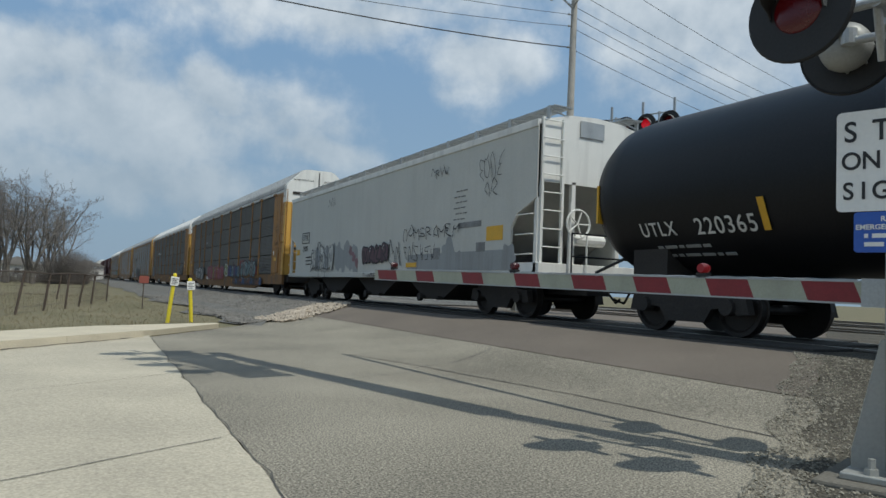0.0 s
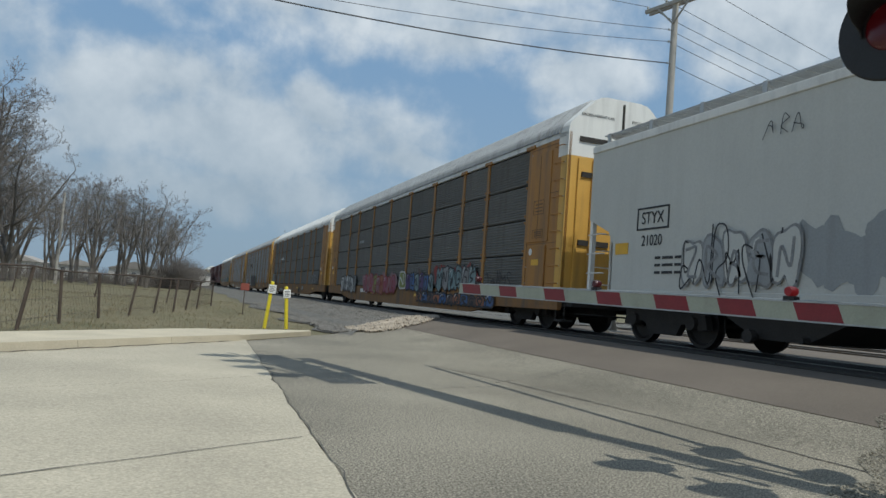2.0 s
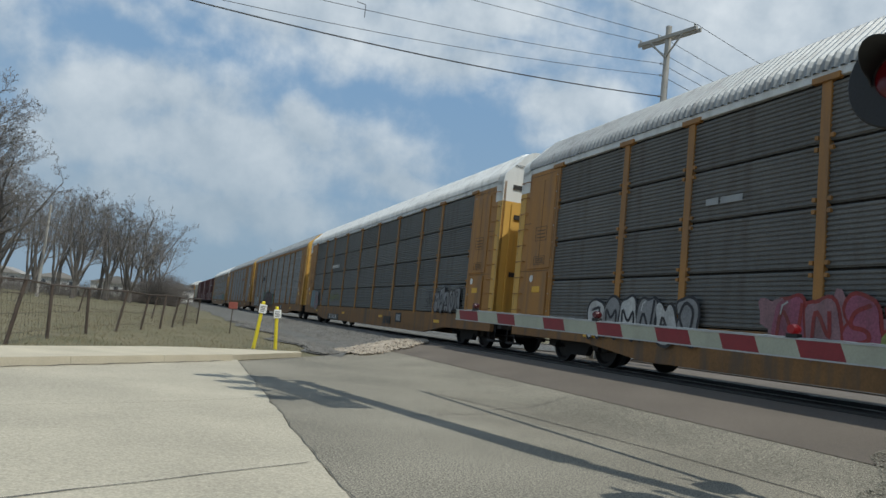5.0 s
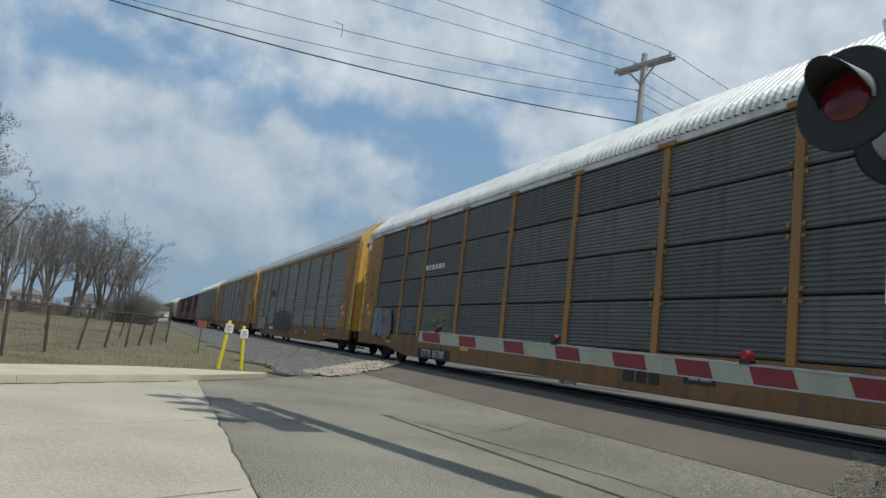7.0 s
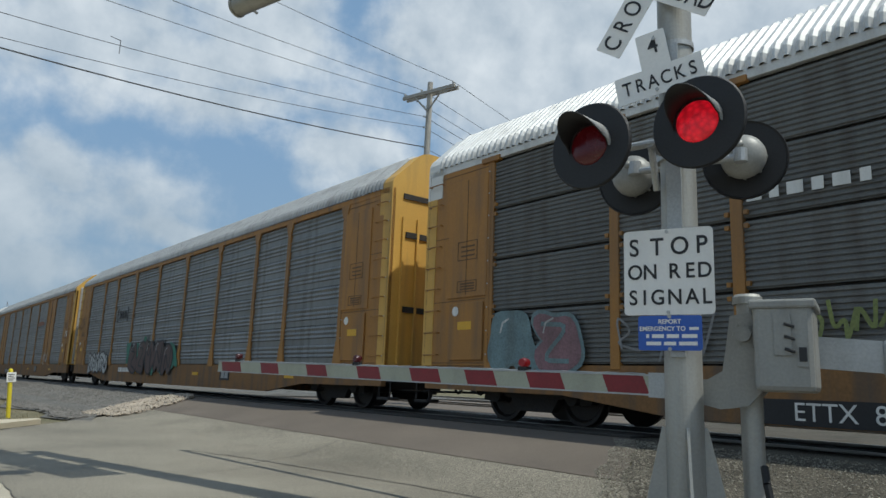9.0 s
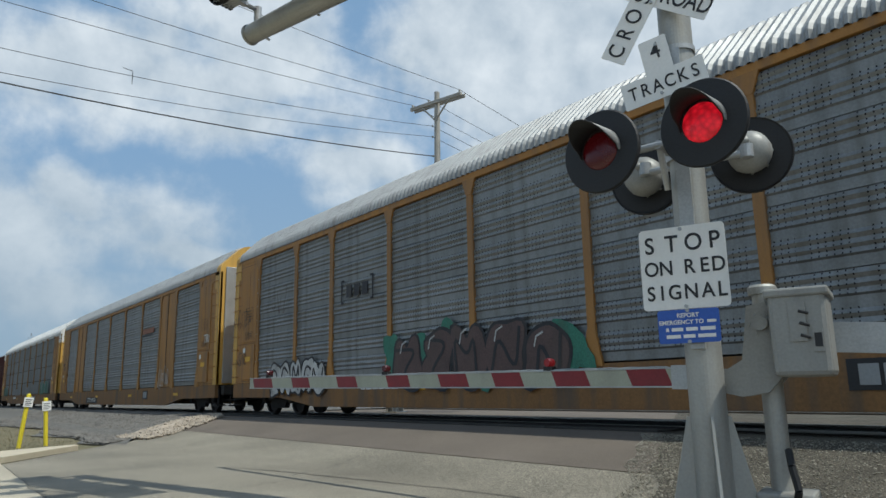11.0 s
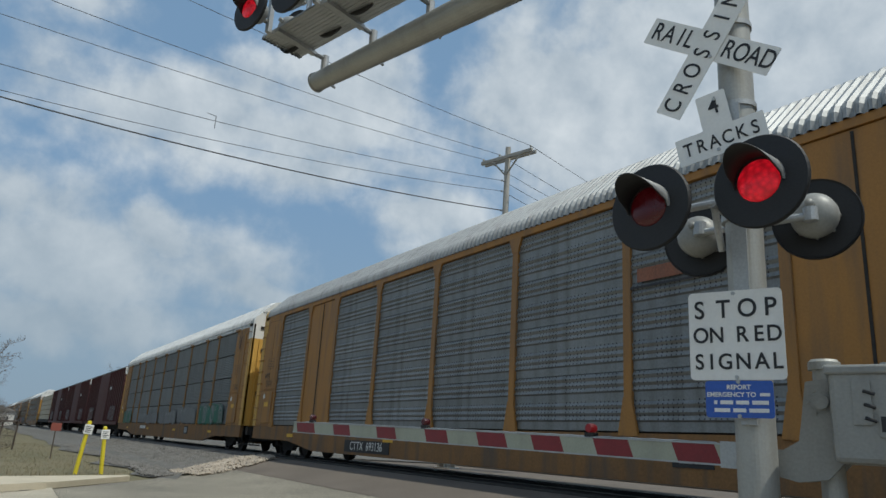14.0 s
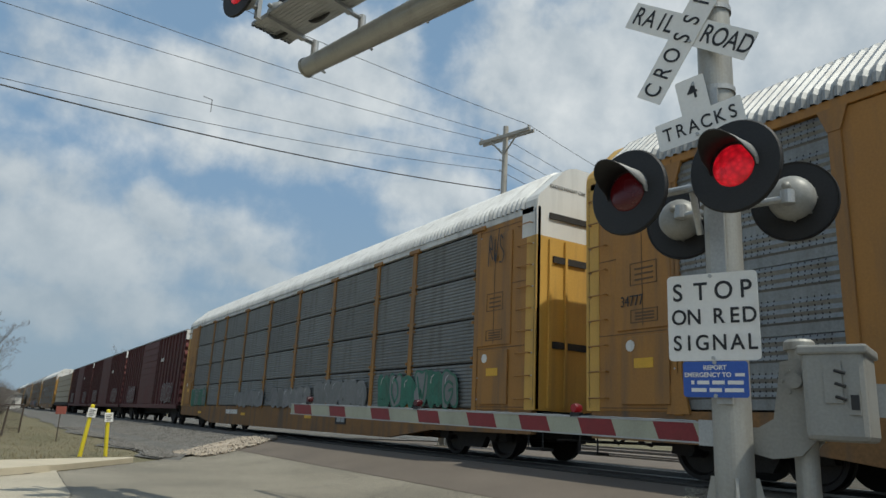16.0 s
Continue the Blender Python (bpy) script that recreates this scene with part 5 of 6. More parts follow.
def sign_text(words, parent, x, z, size, y, material=INK, turn=0.0, sx=1.0, space=1.0, bold=0.001):
    return lettering(words, size, pose(x, y - 0.003, z) @ pose(0, 0, 0, 0, -turn, 0) @ pose(0, 0, 0, 90, 0, 0), material, parent, sx=sx, depth=0.0015, space=space, bold=bold)


def crossing_signal(at, label, signs=True, arm_end=(-5.49, 0.58, 5.69)):
    s = empty("crossing_signal", label, "railroad signal", at)
    bm = rod(B(), (0, 0, 0.0), (0, 0, arm_end[2] + 0.3), 0.128, 0.122, seg=36)
    part("mast", bm, ALU, s, smooth=False)
    for z in (3.05, 3.62, 4.3, 5.2):
        bm = B()
        lathe(bm, [(0.126, z - 0.02), (0.137, z - 0.02), (0.137, z + 0.02), (0.126, z + 0.02)], Matrix(), 32)
        part("band_clamp", bm, STEEL, s)
    bm = box(B(), -0.3, 0.3, -0.3, 0.3, 0.03, 0.07, bevel=0.008)
    for a in (20, 110, 200, 290):
        m = pose(0, 0, 0.07, 0, 0, a)
        prism(bm, [(0.11, 0), (0.3, 0), (0.3, 0.1), (0.15, 0.76), (0.11, 0.76)], m @ pose(0, -0.01, 0), 0.02)
        rod(bm, m @ Vector((0.22, 0.17, -0.01)), m @ Vector((0.22, 0.17, 0.09)), 0.022, seg=6)
        rod(bm, m @ Vector((0.22, 0.17, -0.0)), m @ Vector((0.22, 0.17, 0.035)), 0.04, seg=6)
    part("base_plate", bm, ALU, s)
    part("foundation", box(B(), -0.42, 0.42, -0.42, 0.42, -0.2, 0.03, bevel=0.02), STAINED, s)
    # lamps on the mast
    bm = B()
    rod(bm, (-0.5, -0.28, 2.78), (0.24, -0.28, 2.82), 0.03); rod(bm, (-0.38, 0.22, 2.76), (0.4, 0.22, 2.78), 0.03)
    rod(bm, (-0.13, -0.3, 2.8), (-0.05, 0.25, 2.78), 0.035)
    rod(bm, (-0.13, -0.25, 2.8), (-0.13, -0.1, 2.5), 0.025)
    lathe(bm, [(0.128, 2.72), (0.15, 2.72), (0.15, 2.88), (0.128, 2.88)], Matrix(), 28)
    for x, y in ((-0.5, -0.28), (0.24, -0.28), (-0.38, 0.22), (0.4, 0.22)):
        lathe(bm, [(0.02, -0.06), (0.05, -0.05), (0.05, 0.05), (0.02, 0.06)], pose(x, y, 2.79), 14)
    part("crossarm", bm, STEEL, s)
    head(s, 0.265, -0.62, 2.78, -1, LENS_ON, -12)
    head(s, -0.455, -0.62, 2.72, -1, LENS_DIM, -12)
    head(s, 0.4, 0.44, 2.82, 1, LENS_ON)
    head(s, -0.43, 0.44, 2.77, 1, LENS_DIM)
    # cantilever arm with walkway and lamps
    A0, A1 = Vector((0, 0, arm_end[2])), Vector(arm_end)
    ax = (A1 - A0).normalized()
    out = Vector((-ax.y, ax.x, 0))
    bm = rod(B(), A0, A1, 0.2, 0.125, seg=28)
    lathe(bm, [(0.02, 0), (0.135, 0), (0.14, 0.03), (0.12, 0.05), (0.02, 0.06)], Matrix.Translation(A1) @ ax.to_track_quat("Z", "Y").to_matrix().to_4x4(), 24)
    part("arm", bm, ALU, s)
    bm = B()
    for k in range(11):
        o = 0.25 + 0.055 * k
        a, b = A0 + ax * 2.7 + out * o + Vector((0, 0, 0.34)), A1 + out * o + Vector((0, 0, 0.34)) + ax * 0.12
        m = Matrix.Translation((a + b) / 2) @ ax.to_track_quat("X", "Z").to_matrix().to_4x4()
        L = (b - a).length
        box(bm, -L / 2, L / 2, -0.0245, 0.0245, -0.03, 0.0, m)
        for q in range(2):
            box(bm, L / 2 - 0.04 + 0.02 * q, L / 2 + 0.03, -0.02, 0.02, -0.045, 0.0, m)
    part("walkway_grating", bm, STEEL, s)
    for d in (0.12, 1.1, 2.1):
        bm = B()
        c = A1 - ax * d
        rod(bm, c + Vector((0, 0, 0.1)), c + Vector((0, 0, 0.34)), 0.05, seg=12)
        for p in (0.24, 0.82):
            e = c + out * p
            rod(bm, c + Vector((0, 0, 0.3)), e + Vector((0, 0, 0.3)), 0.03, seg=8)
        for z, w in ((0.34, 0.03),):
            box(bm, c.x - 0.04, c.x + 0.04, c.y - 0.84, c.y - 0.2, A1.z + 0.26, A1.z + 0.31)
        f = c + Vector((0, 0.16, -0.02))
        rod(bm, c, f + Vector((0, 0.06, 0)), 0.02, seg=8)
        rod(bm, f, f + Vector((0, 0, 0.2)), 0.015, seg=6)
        part("walkway_bracket", bm, STEEL, s)
    for d in (0.05, 1.05, 2.1):
        bm = B()
        c = A1 - ax * d + out * 0.86 + Vector((0, 0, 0.3))
        box(bm, c.x - 0.03, c.x + 0.03, c.y - 0.03, c.y + 0.03, c.z, c.z + 1.05)
        part("guard_post", bm, STEEL, s)
    bm = B()
    for d in (0.35, 1.75):
        c = A1 - ax * d + out * 0.5
        rod(bm, c + Vector((0, 0, 0.34)), c + Vector((0, 0, 0.9)), 0.035, seg=10)
        rod(bm, c + Vector((-0.4, 0, 0.85)), c + Vector((0.4, 0, 0.85)), 0.025, seg=8)
    part("lamp_bracket", bm, STEEL, s)
    for d in (0.35, 1.75):
        c = A1 - ax * d + out * 0.5
        for o in (-0.36, 0.36):
            head(s, c.x + o, c.y - 0.62, c.z + 0.5, -1, LENS_ON if o < 0 else LENS_DIM)
            head(s, c.x + o, c.y + 0.1, c.z + 0.55, 1, LENS_ON if o > 0 else LENS_DIM)
    if not signs:
        return s
    ys = -0.16
    part("sign_bracket", box(B(), -0.05, 0.05, -0.155, -0.12, 1.3, 3.6), STEEL, s)
    p = plate(s, "stop_sign", -0.35, 0.26, 1.583, 2.185, -0.2, SIGN)
    for word, z, size, xs in (("STOP", 2.055, 0.175, (-0.275, -0.115, 0.04, 0.185)), ("ONRED", 1.88, 0.148, (-0.27, -0.165, 0.0, 0.105, 0.2)), ("SIGNAL", 1.7, 0.148, (-0.285, -0.205, -0.115, 0.0, 0.115, 0.21))):
        for letter, x in zip(word, xs):
            sign_text(letter, p, x, z, size, -0.2, sx=0.9, bold=0.002)
    p = plate(s, "emergency_sign", -0.255, 0.172, 1.34, 1.578, -0.2, BLUE, 0.02)
    sign_text("REPORT", p, -0.04, 1.535, 0.042, -0.2, SIGN)
    sign_text("EMERGENCY TO", p, -0.09, 1.487, 0.042, -0.2, SIGN)
    bm = B()
    for x0, w in ((-0.2, 0.02), (-0.16, 0.08), (-0.06, 0.08), (0.04, 0.1)):
        box(bm, x0, x0 + w, -0.204, -0.2, 1.425, 1.45)
    for x0, w in ((-0.2, 0.1), (-0.08, 0.08), (0.02, 0.12)):
        box(bm, x0, x0 + w, -0.204, -0.2, 1.375, 1.4)
    box(bm, 0.09, 0.15, -0.204, -0.2, 1.478, 1.498)
    part("lettering", bm, SIGN, p)
    p = plate(s, "tracks_sign", -0.395, 0.245, 3.2, 3.42, -0.2, SIGN, 0.012, 10)
    for k, letter in enumerate("TRACKS"):
        d = -0.235 + 0.096 * k
        sign_text(letter, p, -0.075 + d * 0.985, 3.308 + d * 0.174, 0.15, -0.2, turn=10, sx=0.8)
    q = plate(s, "number_sign", -0.225, -0.01, 3.4, 3.7, -0.195, SIGN, 0.012, 10)
    sign_text("4", q, -0.117, 3.585, 0.19, -0.195, turn=10, sx=0.85)
    cx, cz = -0.135, 4.11
    m = lambda d, turn: (cx + d * math.cos(radians(turn)), cz + d * math.sin(radians(turn)))
    cb = plate(s, "crossbuck_blade", cx - 0.53, cx + 0.53, cz - 0.11, cz + 0.11, -0.19, SIGN, 0.008, -32)
    for word, d0 in (("RAIL", -0.45), ("ROAD", 0.17)):
        for k, letter in enumerate(word):
            x, z = m(d0 + 0.105 * k - (0.03 if word == "RAIL" and k > 2 else 0), -32)
            sign_text(letter, cb, x, z, 0.205, -0.19, turn=-32, sx=0.72, bold=0.001)
    cb = plate(s, "crossbuck_blade", cx - 0.61, cx + 0.61, cz - 0.105, cz + 0.105, -0.2, SIGN, 0.008, 58)
    for k, letter in enumerate("CROSSING"):
        x, z = m(-0.525 + 0.15 * k, 58)
        sign_text(letter, cb, x, z, 0.19, -0.2, turn=58, sx=0.8, bold=0.001)
    bm = B()
    for x, z in ((-0.045, 2.165), (-0.045, 1.6), (-0.04, 1.57), (-0.04, 1.35), (-0.11, 3.64), (-0.09, 3.235), (-0.12, 4.0)):
        rod(bm, (x, -0.2, z), (x, -0.212, z), 0.013, seg=8)
    part("bolt", bm, STEEL, s)
    return s


crossing_signal(SIGNAL, "grey railroad crossing signal with cantilever arm, red lamps and crossbuck")
crossing_signal(pose(13.95, 20.3, 0.4, 0, 0, 111), "distant railroad crossing signal with cantilever arm beyond the train", False, (-4.85, 0.1, 5.2))

# ---- crossing gate ----
GATE_ON = mat("gate_lens_lit", (0.06, 0.005, 0.007), 0.3, 0, 0.2, 8, 90, 0.1, emit=(1.0, 0.015, 0.03, 0.07))
gate = empty("crossing_gate", "lowered crossing gate with red and white striped arm", "crossing gate", SIGNAL)
bm = rod(B(), (0.4, 0.24, 0.0), (0.4, 0.24, 1.7), 0.075, seg=24)
lathe(bm, [(0.08, 1.69), (0.1, 1.69), (0.1, 1.74), (0.08, 1.76), (0.01, 1.765)], pose(0.4, 0.24, 0), 24)
part("post", bm, ALU, gate)
bm = box(B(), 0.25, 0.62, 0.05, 0.42, -0.1, 0.32, bevel=0.02)
part("junction_base", bm, BOXGREY, gate)
bm = box(B(), 0.47, 0.83, -0.12, 0.34, 1.09, 1.66, bevel=0.035)
box(bm, 0.45, 0.85, -0.14, 0.36, 1.62, 1.68, bevel=0.015)
box(bm, 0.6, 0.7, -0.135, -0.115, 1.32, 1.58); box(bm, 0.73, 0.79, -0.135, -0.115, 1.25, 1.4)
part("mechanism_box", bm, BOXGREY, gate)
bm = B()
for k in range(3):
    rod(bm, (0.66, -0.14, 1.52 - 0.08 * k), (0.72, -0.14, 1.5 - 0.08 * k), 0.01, seg=6)
box(bm, 0.74, 0.785, -0.139, -0.134, 1.28, 1.37)
part("label_plate", bm, INK, gate)
# crank bracket that carries the arm
o = [(0.3, 1.6), (0.42, 1.62), (0.5, 1.56), (0.52, 1.4), (0.5, 1.1), (0.4, 0.99), (0.22, 0.96), (0.05, 1.0), (-0.02, 1.05), (-0.02, 1.16), (0.14, 1.16), (0.24, 1.22), (0.27, 1.4)]
bm = prism(B(), o, pose(0, 0.1, 0), 0.05)
prism(bm, o, pose(0, 0.36, 0), 0.05)
rod(bm, (0.39, 0.05, 1.47), (0.39, 0.44, 1.47), 0.05, seg=16)
for k in range(6):
    a = 2 * math.pi * k / 6
    rod(bm, (0.39 + 0.085 * math.cos(a), 0.085, 1.47 + 0.085 * math.sin(a)), (0.39 + 0.085 * math.cos(a), 0.105, 1.47 + 0.085 * math.sin(a)), 0.014, seg=6)
part("crank_bracket", bm, BOXGREY, gate)
bm = prism(B(), [(0.5, 1.5), (1.5, 1.42), (1.55, 1.3), (1.4, 1.22), (0.5, 1.28)], pose(0, 0.36, 0), 0.05)
box(bm, 1.2, 1.5, 0.3, 0.48, 1.2, 1.45, bevel=0.03)
part("counterweight", bm, STEEL, gate)
bm = B()
pts = [(0.48, 0.1, 0.6), (0.5, 0.02, 0.5), (0.53, 0.0, 0.35), (0.5, 0.05, 0.25)]
for a, b in zip(pts, pts[1:]):
    rod(bm, a, b, 0.025, seg=8)
part("cable", bm, DISC, gate)
# arm: from the bracket to the tip, in world places
inv = SIGNAL.inverted()
G0, G1 = inv @ Vector((5.46, 3.6, 1.12)), inv @ Vector((4.95, 10.63, 1.22))
gd = (G1 - G0).normalized()
GM = Matrix.Translation(G1) @ (-gd).to_track_quat("X", "Z").to_matrix().to_4x4()
GL = (G1 - G0).length
cuts = [0.0, 0.08, 0.64, 1.19, 1.63, 2.29, 2.71, 3.31, 3.71, 4.21, 4.64, 5.0, 5.37, 5.75, 6.12, 6.53, 6.89, 7.1]
for k, (a, b) in enumerate(zip(cuts, cuts[1:])):
    sl = 0.06
    o = [(a + (sl if a > 0 else 0), -0.07), (b + (sl if b < 7.1 else 0), -0.07), (b, 0.07), (a, 0.07)]
    part("stripe", prism(B(), o, GM @ pose(0, -0.022, 0), 0.044), STRIPE_RED if k % 2 else STRIPE_WHITE, gate)
bm = B()
box(bm, 0.0, GL, -0.03, 0.03, -0.078, -0.066, GM); box(bm, 0.0, GL, -0.03, 0.03, 0.066, 0.078, GM)
for k in range(30):
    a = GM @ Vector((0.3 + k * 0.22, 0, 0.08)); b = GM @ Vector((0.41 + k * 0.22, 0, 0.084))
    rod(bm, a, b, 0.004, seg=5); rod(bm, b, GM @ Vector((0.52 + k * 0.22, 0, 0.08)), 0.004, seg=5)
box(bm, 6.95, GL + 0.2, -0.04, 0.04, -0.09, 0.09, GM)
part("arm_edge", bm, STEEL, gate)
for d in (0.55, 3.3, 5.72):
    l = part("gate_lamp", lathe(B(), [(0.01, 0.04), (0.034, 0.04), (0.04, 0.016), (0.04, -0.016), (0.034, -0.04), (0.01, -0.04)], GM @ pose(d, 0, 0.145, 90, 0, 0), 20), LENS_DIM if d < 5 else GATE_ON, gate)
    part("lamp_base", box(B(), d - 0.05, d + 0.05, -0.03, 0.03, 0.07, 0.11, GM), DISC, l)

# ---- yellow marker posts ----
def marker(x, y, h, lean, label):
    m = empty("marker_post", label, "marker post", pose(x, y, 0.0, lean[1], lean[0], 12), "marker posts")
    bm = rod(B(), (0, 0, -0.1), (0, 0, h), 0.047, seg=16)
    lathe(bm, [(0.047, h), (0.04, h + 0.025), (0.01, h + 0.035)], Matrix(), 16)
    part("post", bm, POSTYEL, m)
    p = part("warning_plate", box(B(), -0.1, 0.1, -0.062, -0.05, h - 0.27, h - 0.05, bevel=0.004), SIGN, m)
    bm = B()
    for k in range(4):
        box(bm, -0.07, 0.07 - 0.03 * (k % 2), -0.065, -0.061, h - 0.11 - 0.04 * k, h - 0.095 - 0.04 * k)
    part("lettering", bm, INK, p)


marker(3.17, 19.4, 1.15, (5, 2), "leaning yellow marker post with a white warning plate")
marker(3.76, 19.7, 1.05, (-4, -2), "yellow marker post with a white warning plate")
m = empty("small_sign", "small rusty red sign on a thin stake in the grass", "sign", pose(3.3, 27.5, 0, 0, 0, 10))
part("stake", rod(B(), (0, 0, -0.1), (0, 0, 1.0), 0.018, seg=8), FENCE, m)
part("sign_plate", box(B(), -0.16, 0.16, -0.02, -0.012, 0.85, 1.1, bevel=0.004), mat("faded_red_sign", (0.26, 0.07, 0.05), 0.7), m)

# ---- fence ----
FP = [(-2.3, 9.5), (-1.95, 12.0), (-1.5, 14.7), (-1.16, 17.0), (-0.7, 19.8), (-0.17, 22.0), (0.4, 24.4), (0.95, 26.3), (1.35, 28.2), (1.8, 30.6), (2.5, 34.6), (0.6, 36.0), (-2.5, 37.0), (-6, 38), (-10, 39)]
fence = empty("fence", "sagging rusty wire fence on leaning metal posts", "fence", pose(0, 0, 0))
r = random.Random(4)
tops = []
for x, y in FP:
    dx, dy = r.uniform(-0.12, 0.18), r.uniform(-0.1, 0.1)
    tops.append(Vector((x + dx, y + dy, 1.06 + r.uniform(-0.04, 0.04))))
    part("post", rod(B(), (x, y, -0.1), tops[-1], 0.034, seg=8), FENCE, fence)
for a, b in zip(tops, tops[1:]):
    part("top_rail", rod(B(), a, b, 0.016, seg=6), FENCE, fence)
bm = B()
for (x0, y0), (x1, y1), a, b in zip(FP, FP[1:], tops, tops[1:]):
    L = math.hypot(x1 - x0, y1 - y0)
    for z in (0.15, 0.5, 0.85):
        rod(bm, (x0 + (a.x - x0) * z, y0 + (a.y - y0) * z, z), (x1 + (b.x - x1) * z, y1 + (b.y - y1) * z, z), 0.005, seg=4)
    n = int(L / 0.2)
    for k in range(n):
        f0, f1 = k / n, min(1, (k + 3.2) / n)
        for s in (0, 1):
            p = Vector((x0 + (x1 - x0) * (f1 if s else f0), y0 + (y1 - y0) * (f1 if s else f0), 0.05))
            t = a.lerp(b, f0 if s else f1)
            rod(bm, p, t, 0.002, seg=3, caps=False)
part("mesh_wire", bm, FENCE, fence)

# ---- utility pole and wires ----
PX, PY = 18.9, 24.4
pole = empty("utility_pole", "weathered wooden utility pole with a crossarm", "utility pole", pose(PX, PY, 0.3))
part("pole", rod(B(), (0, 0, 0), (0.15, 0, 14.1), 0.19, 0.12, seg=16), WOOD, pole)
ad = Vector((0.25, -0.97, 0)).normalized()
am = pose(0.15, 0, 13.6, 0, 0, math.degrees(math.atan2(ad.y, ad.x)))
bm = box(B(), -1.45, 1.45, -0.17, -0.06, -0.08, 0.08, am, bevel=0.01)
box(bm, -1.45, 1.45, 0.12, 0.2, -0.08, 0.08, am, bevel=0.01)
for sx in (-1, 1):
    rod(bm, am @ Vector((sx * 0.8, -0.13, -0.05)), am @ Vector((0, -0.13, -0.9)), 0.04, seg=6)
part("crossarm", bm, WOOD, pole)
ins = []
for d in (1.35, -0.4, -1.35):
    q = am @ Vector((d, -0.11, 0.07))
    part("insulator", lathe(B(), [(0.02, 0), (0.045, 0.02), (0.03, 0.06), (0.05, 0.09), (0.03, 0.15), (0.01, 0.16)], Matrix.Translation(q), 12), BOXGREY, pole)
    ins.append(Matrix.Translation((PX, PY, 0.3)) @ q + Vector((0, 0, 0.14)))
for z in (12.4, 11.9, 11.0):
    bm = rod(B(), (0.15, 0, z), (-0.15, -0.05, z), 0.02, seg=6)
    lathe(bm, [(0.01, -0.05), (0.04, -0.03), (0.04, 0.03), (0.01, 0.05)], pose(-0.16, -0.05, z), 10)
    part("insulator", bm, BOXGREY, pole)
    ins.append(Vector((PX - 0.16, PY - 0.05, z + 0.3)))


def wire(a, b, sag, rad, label="black overhead power wire"):
    bm = B()
    a, b = Vector(a), Vector(b)
    n = 26
    d = (b - a).normalized()
    u = d.cross(Vector((0, 0, 1))).normalized(); w = u.cross(d)
    prev = None
    for k in range(n + 1):
        p = a.lerp(b, k / n) - Vector((0, 0, 4 * sag * (k / n) * (1 - k / n)))
        ring = [bm.verts.new(p + (u * math.cos(q * 1.2566) + w * math.sin(q * 1.2566)) * rad) for q in range(5)]
        if prev:
            for q in range(5):
                bm.faces.new((prev[q], prev[(q + 1) % 5], ring[(q + 1) % 5], ring[q]))
        prev = ring
    tagged(part("power_wire", bm, WIRE), label, "wire", "power wires")


# height of each wire 17.5 m along its span, and the sag that it hangs with
for k, (p, mid) in enumerate(zip(ins, (14.55, 13.62, 13.12, 10.96, 10.2, 9.95))):
    sag = 1.15 if k < 3 else 1.7
    f = 17.5 / 46
    end = (mid + 4 * sag * f * (1 - f) - p.z * (1 - f)) / f
    wire(p, (p.x - 46, p.y - 3.5, end), sag, 0.024 if k == 5 else 0.011)
    wire(p, (p.x + 42, p.y + 10, p.z + 0.2), 0.8, 0.012)
for x, z in ((-3.3, 10.92), (5.9, 11.0)):
    bm = rod(B(), (x, PY - 0.076 * (PX - x), z - 0.02), (x, PY - 0.076 * (PX - x), z + 0.42), 0.012, seg=6)
    rod(bm, (x, PY - 0.076 * (PX - x), z + 0.42), (x - 0.3, PY - 0.076 * (PX - x), z + 0.46), 0.012, seg=6)
    tagged(part("wire_spacer", bm, WIRE), "thin bent spacer rod on an overhead wire", "wire fitting")

# ---- bare trees ----
def tube(vs, fs, a, b, r0, r1, n):
    d = (b - a).normalized()
    u = d.orthogonal().normalized(); w = d.cross(u)
    i = len(vs)
    for p, rr in ((a, r0), (b, r1)):
        for k in range(n):
            t = 2 * math.pi * k / n
            vs.append(p + (u * math.cos(t) + w * math.sin(t)) * rr)
    for k in range(n):
        fs.append((i + k, i + (k + 1) % n, i + n + (k + 1) % n, i + n + k))


TWIGS = (9, 9, 7, 4, 0)


def grow(r, out, p, d, length, rad, level, lean):
    """A limb of short bent pieces with side limbs all along it; out holds trunk and crown verts and faces."""
    n = (9, 8, 6, 4, 2)[level]
    vs, fs = out[:2] if level < 2 else out[2:]
    for k in range(n):
        f = k / n
        q = p + d * (length / n)
        tube(vs, fs, p, q, rad * (1 - 0.8 * f), rad * (1 - 0.8 * (f + 1 / n)), (6, 4, 3, 3, 3)[level])
        p = q
        d = (d + Vector((r.uniform(-1, 1), r.uniform(-1, 1), r.uniform(-0.4, 0.6))) * (0.15 + 0.04 * level)).normalized()
        if level < 4 and (k > 1 or level) and r.random() < TWIGS[level] / n + 0.2:
            u = d.orthogonal().normalized()
            u = Matrix.Rotation(r.uniform(0, 6.283), 3, d) @ u
            s = (d * r.uniform(0.4, 0.9) + u * 0.9 + Vector((0, 0, 0.1))).normalized()
            grow(r, out, p, s, length * (1 - 0.55 * f) * r.uniform(0.34, 0.55), max(0.0012, rad * (1 - 0.75 * f) * 0.46), level + 1, lean)


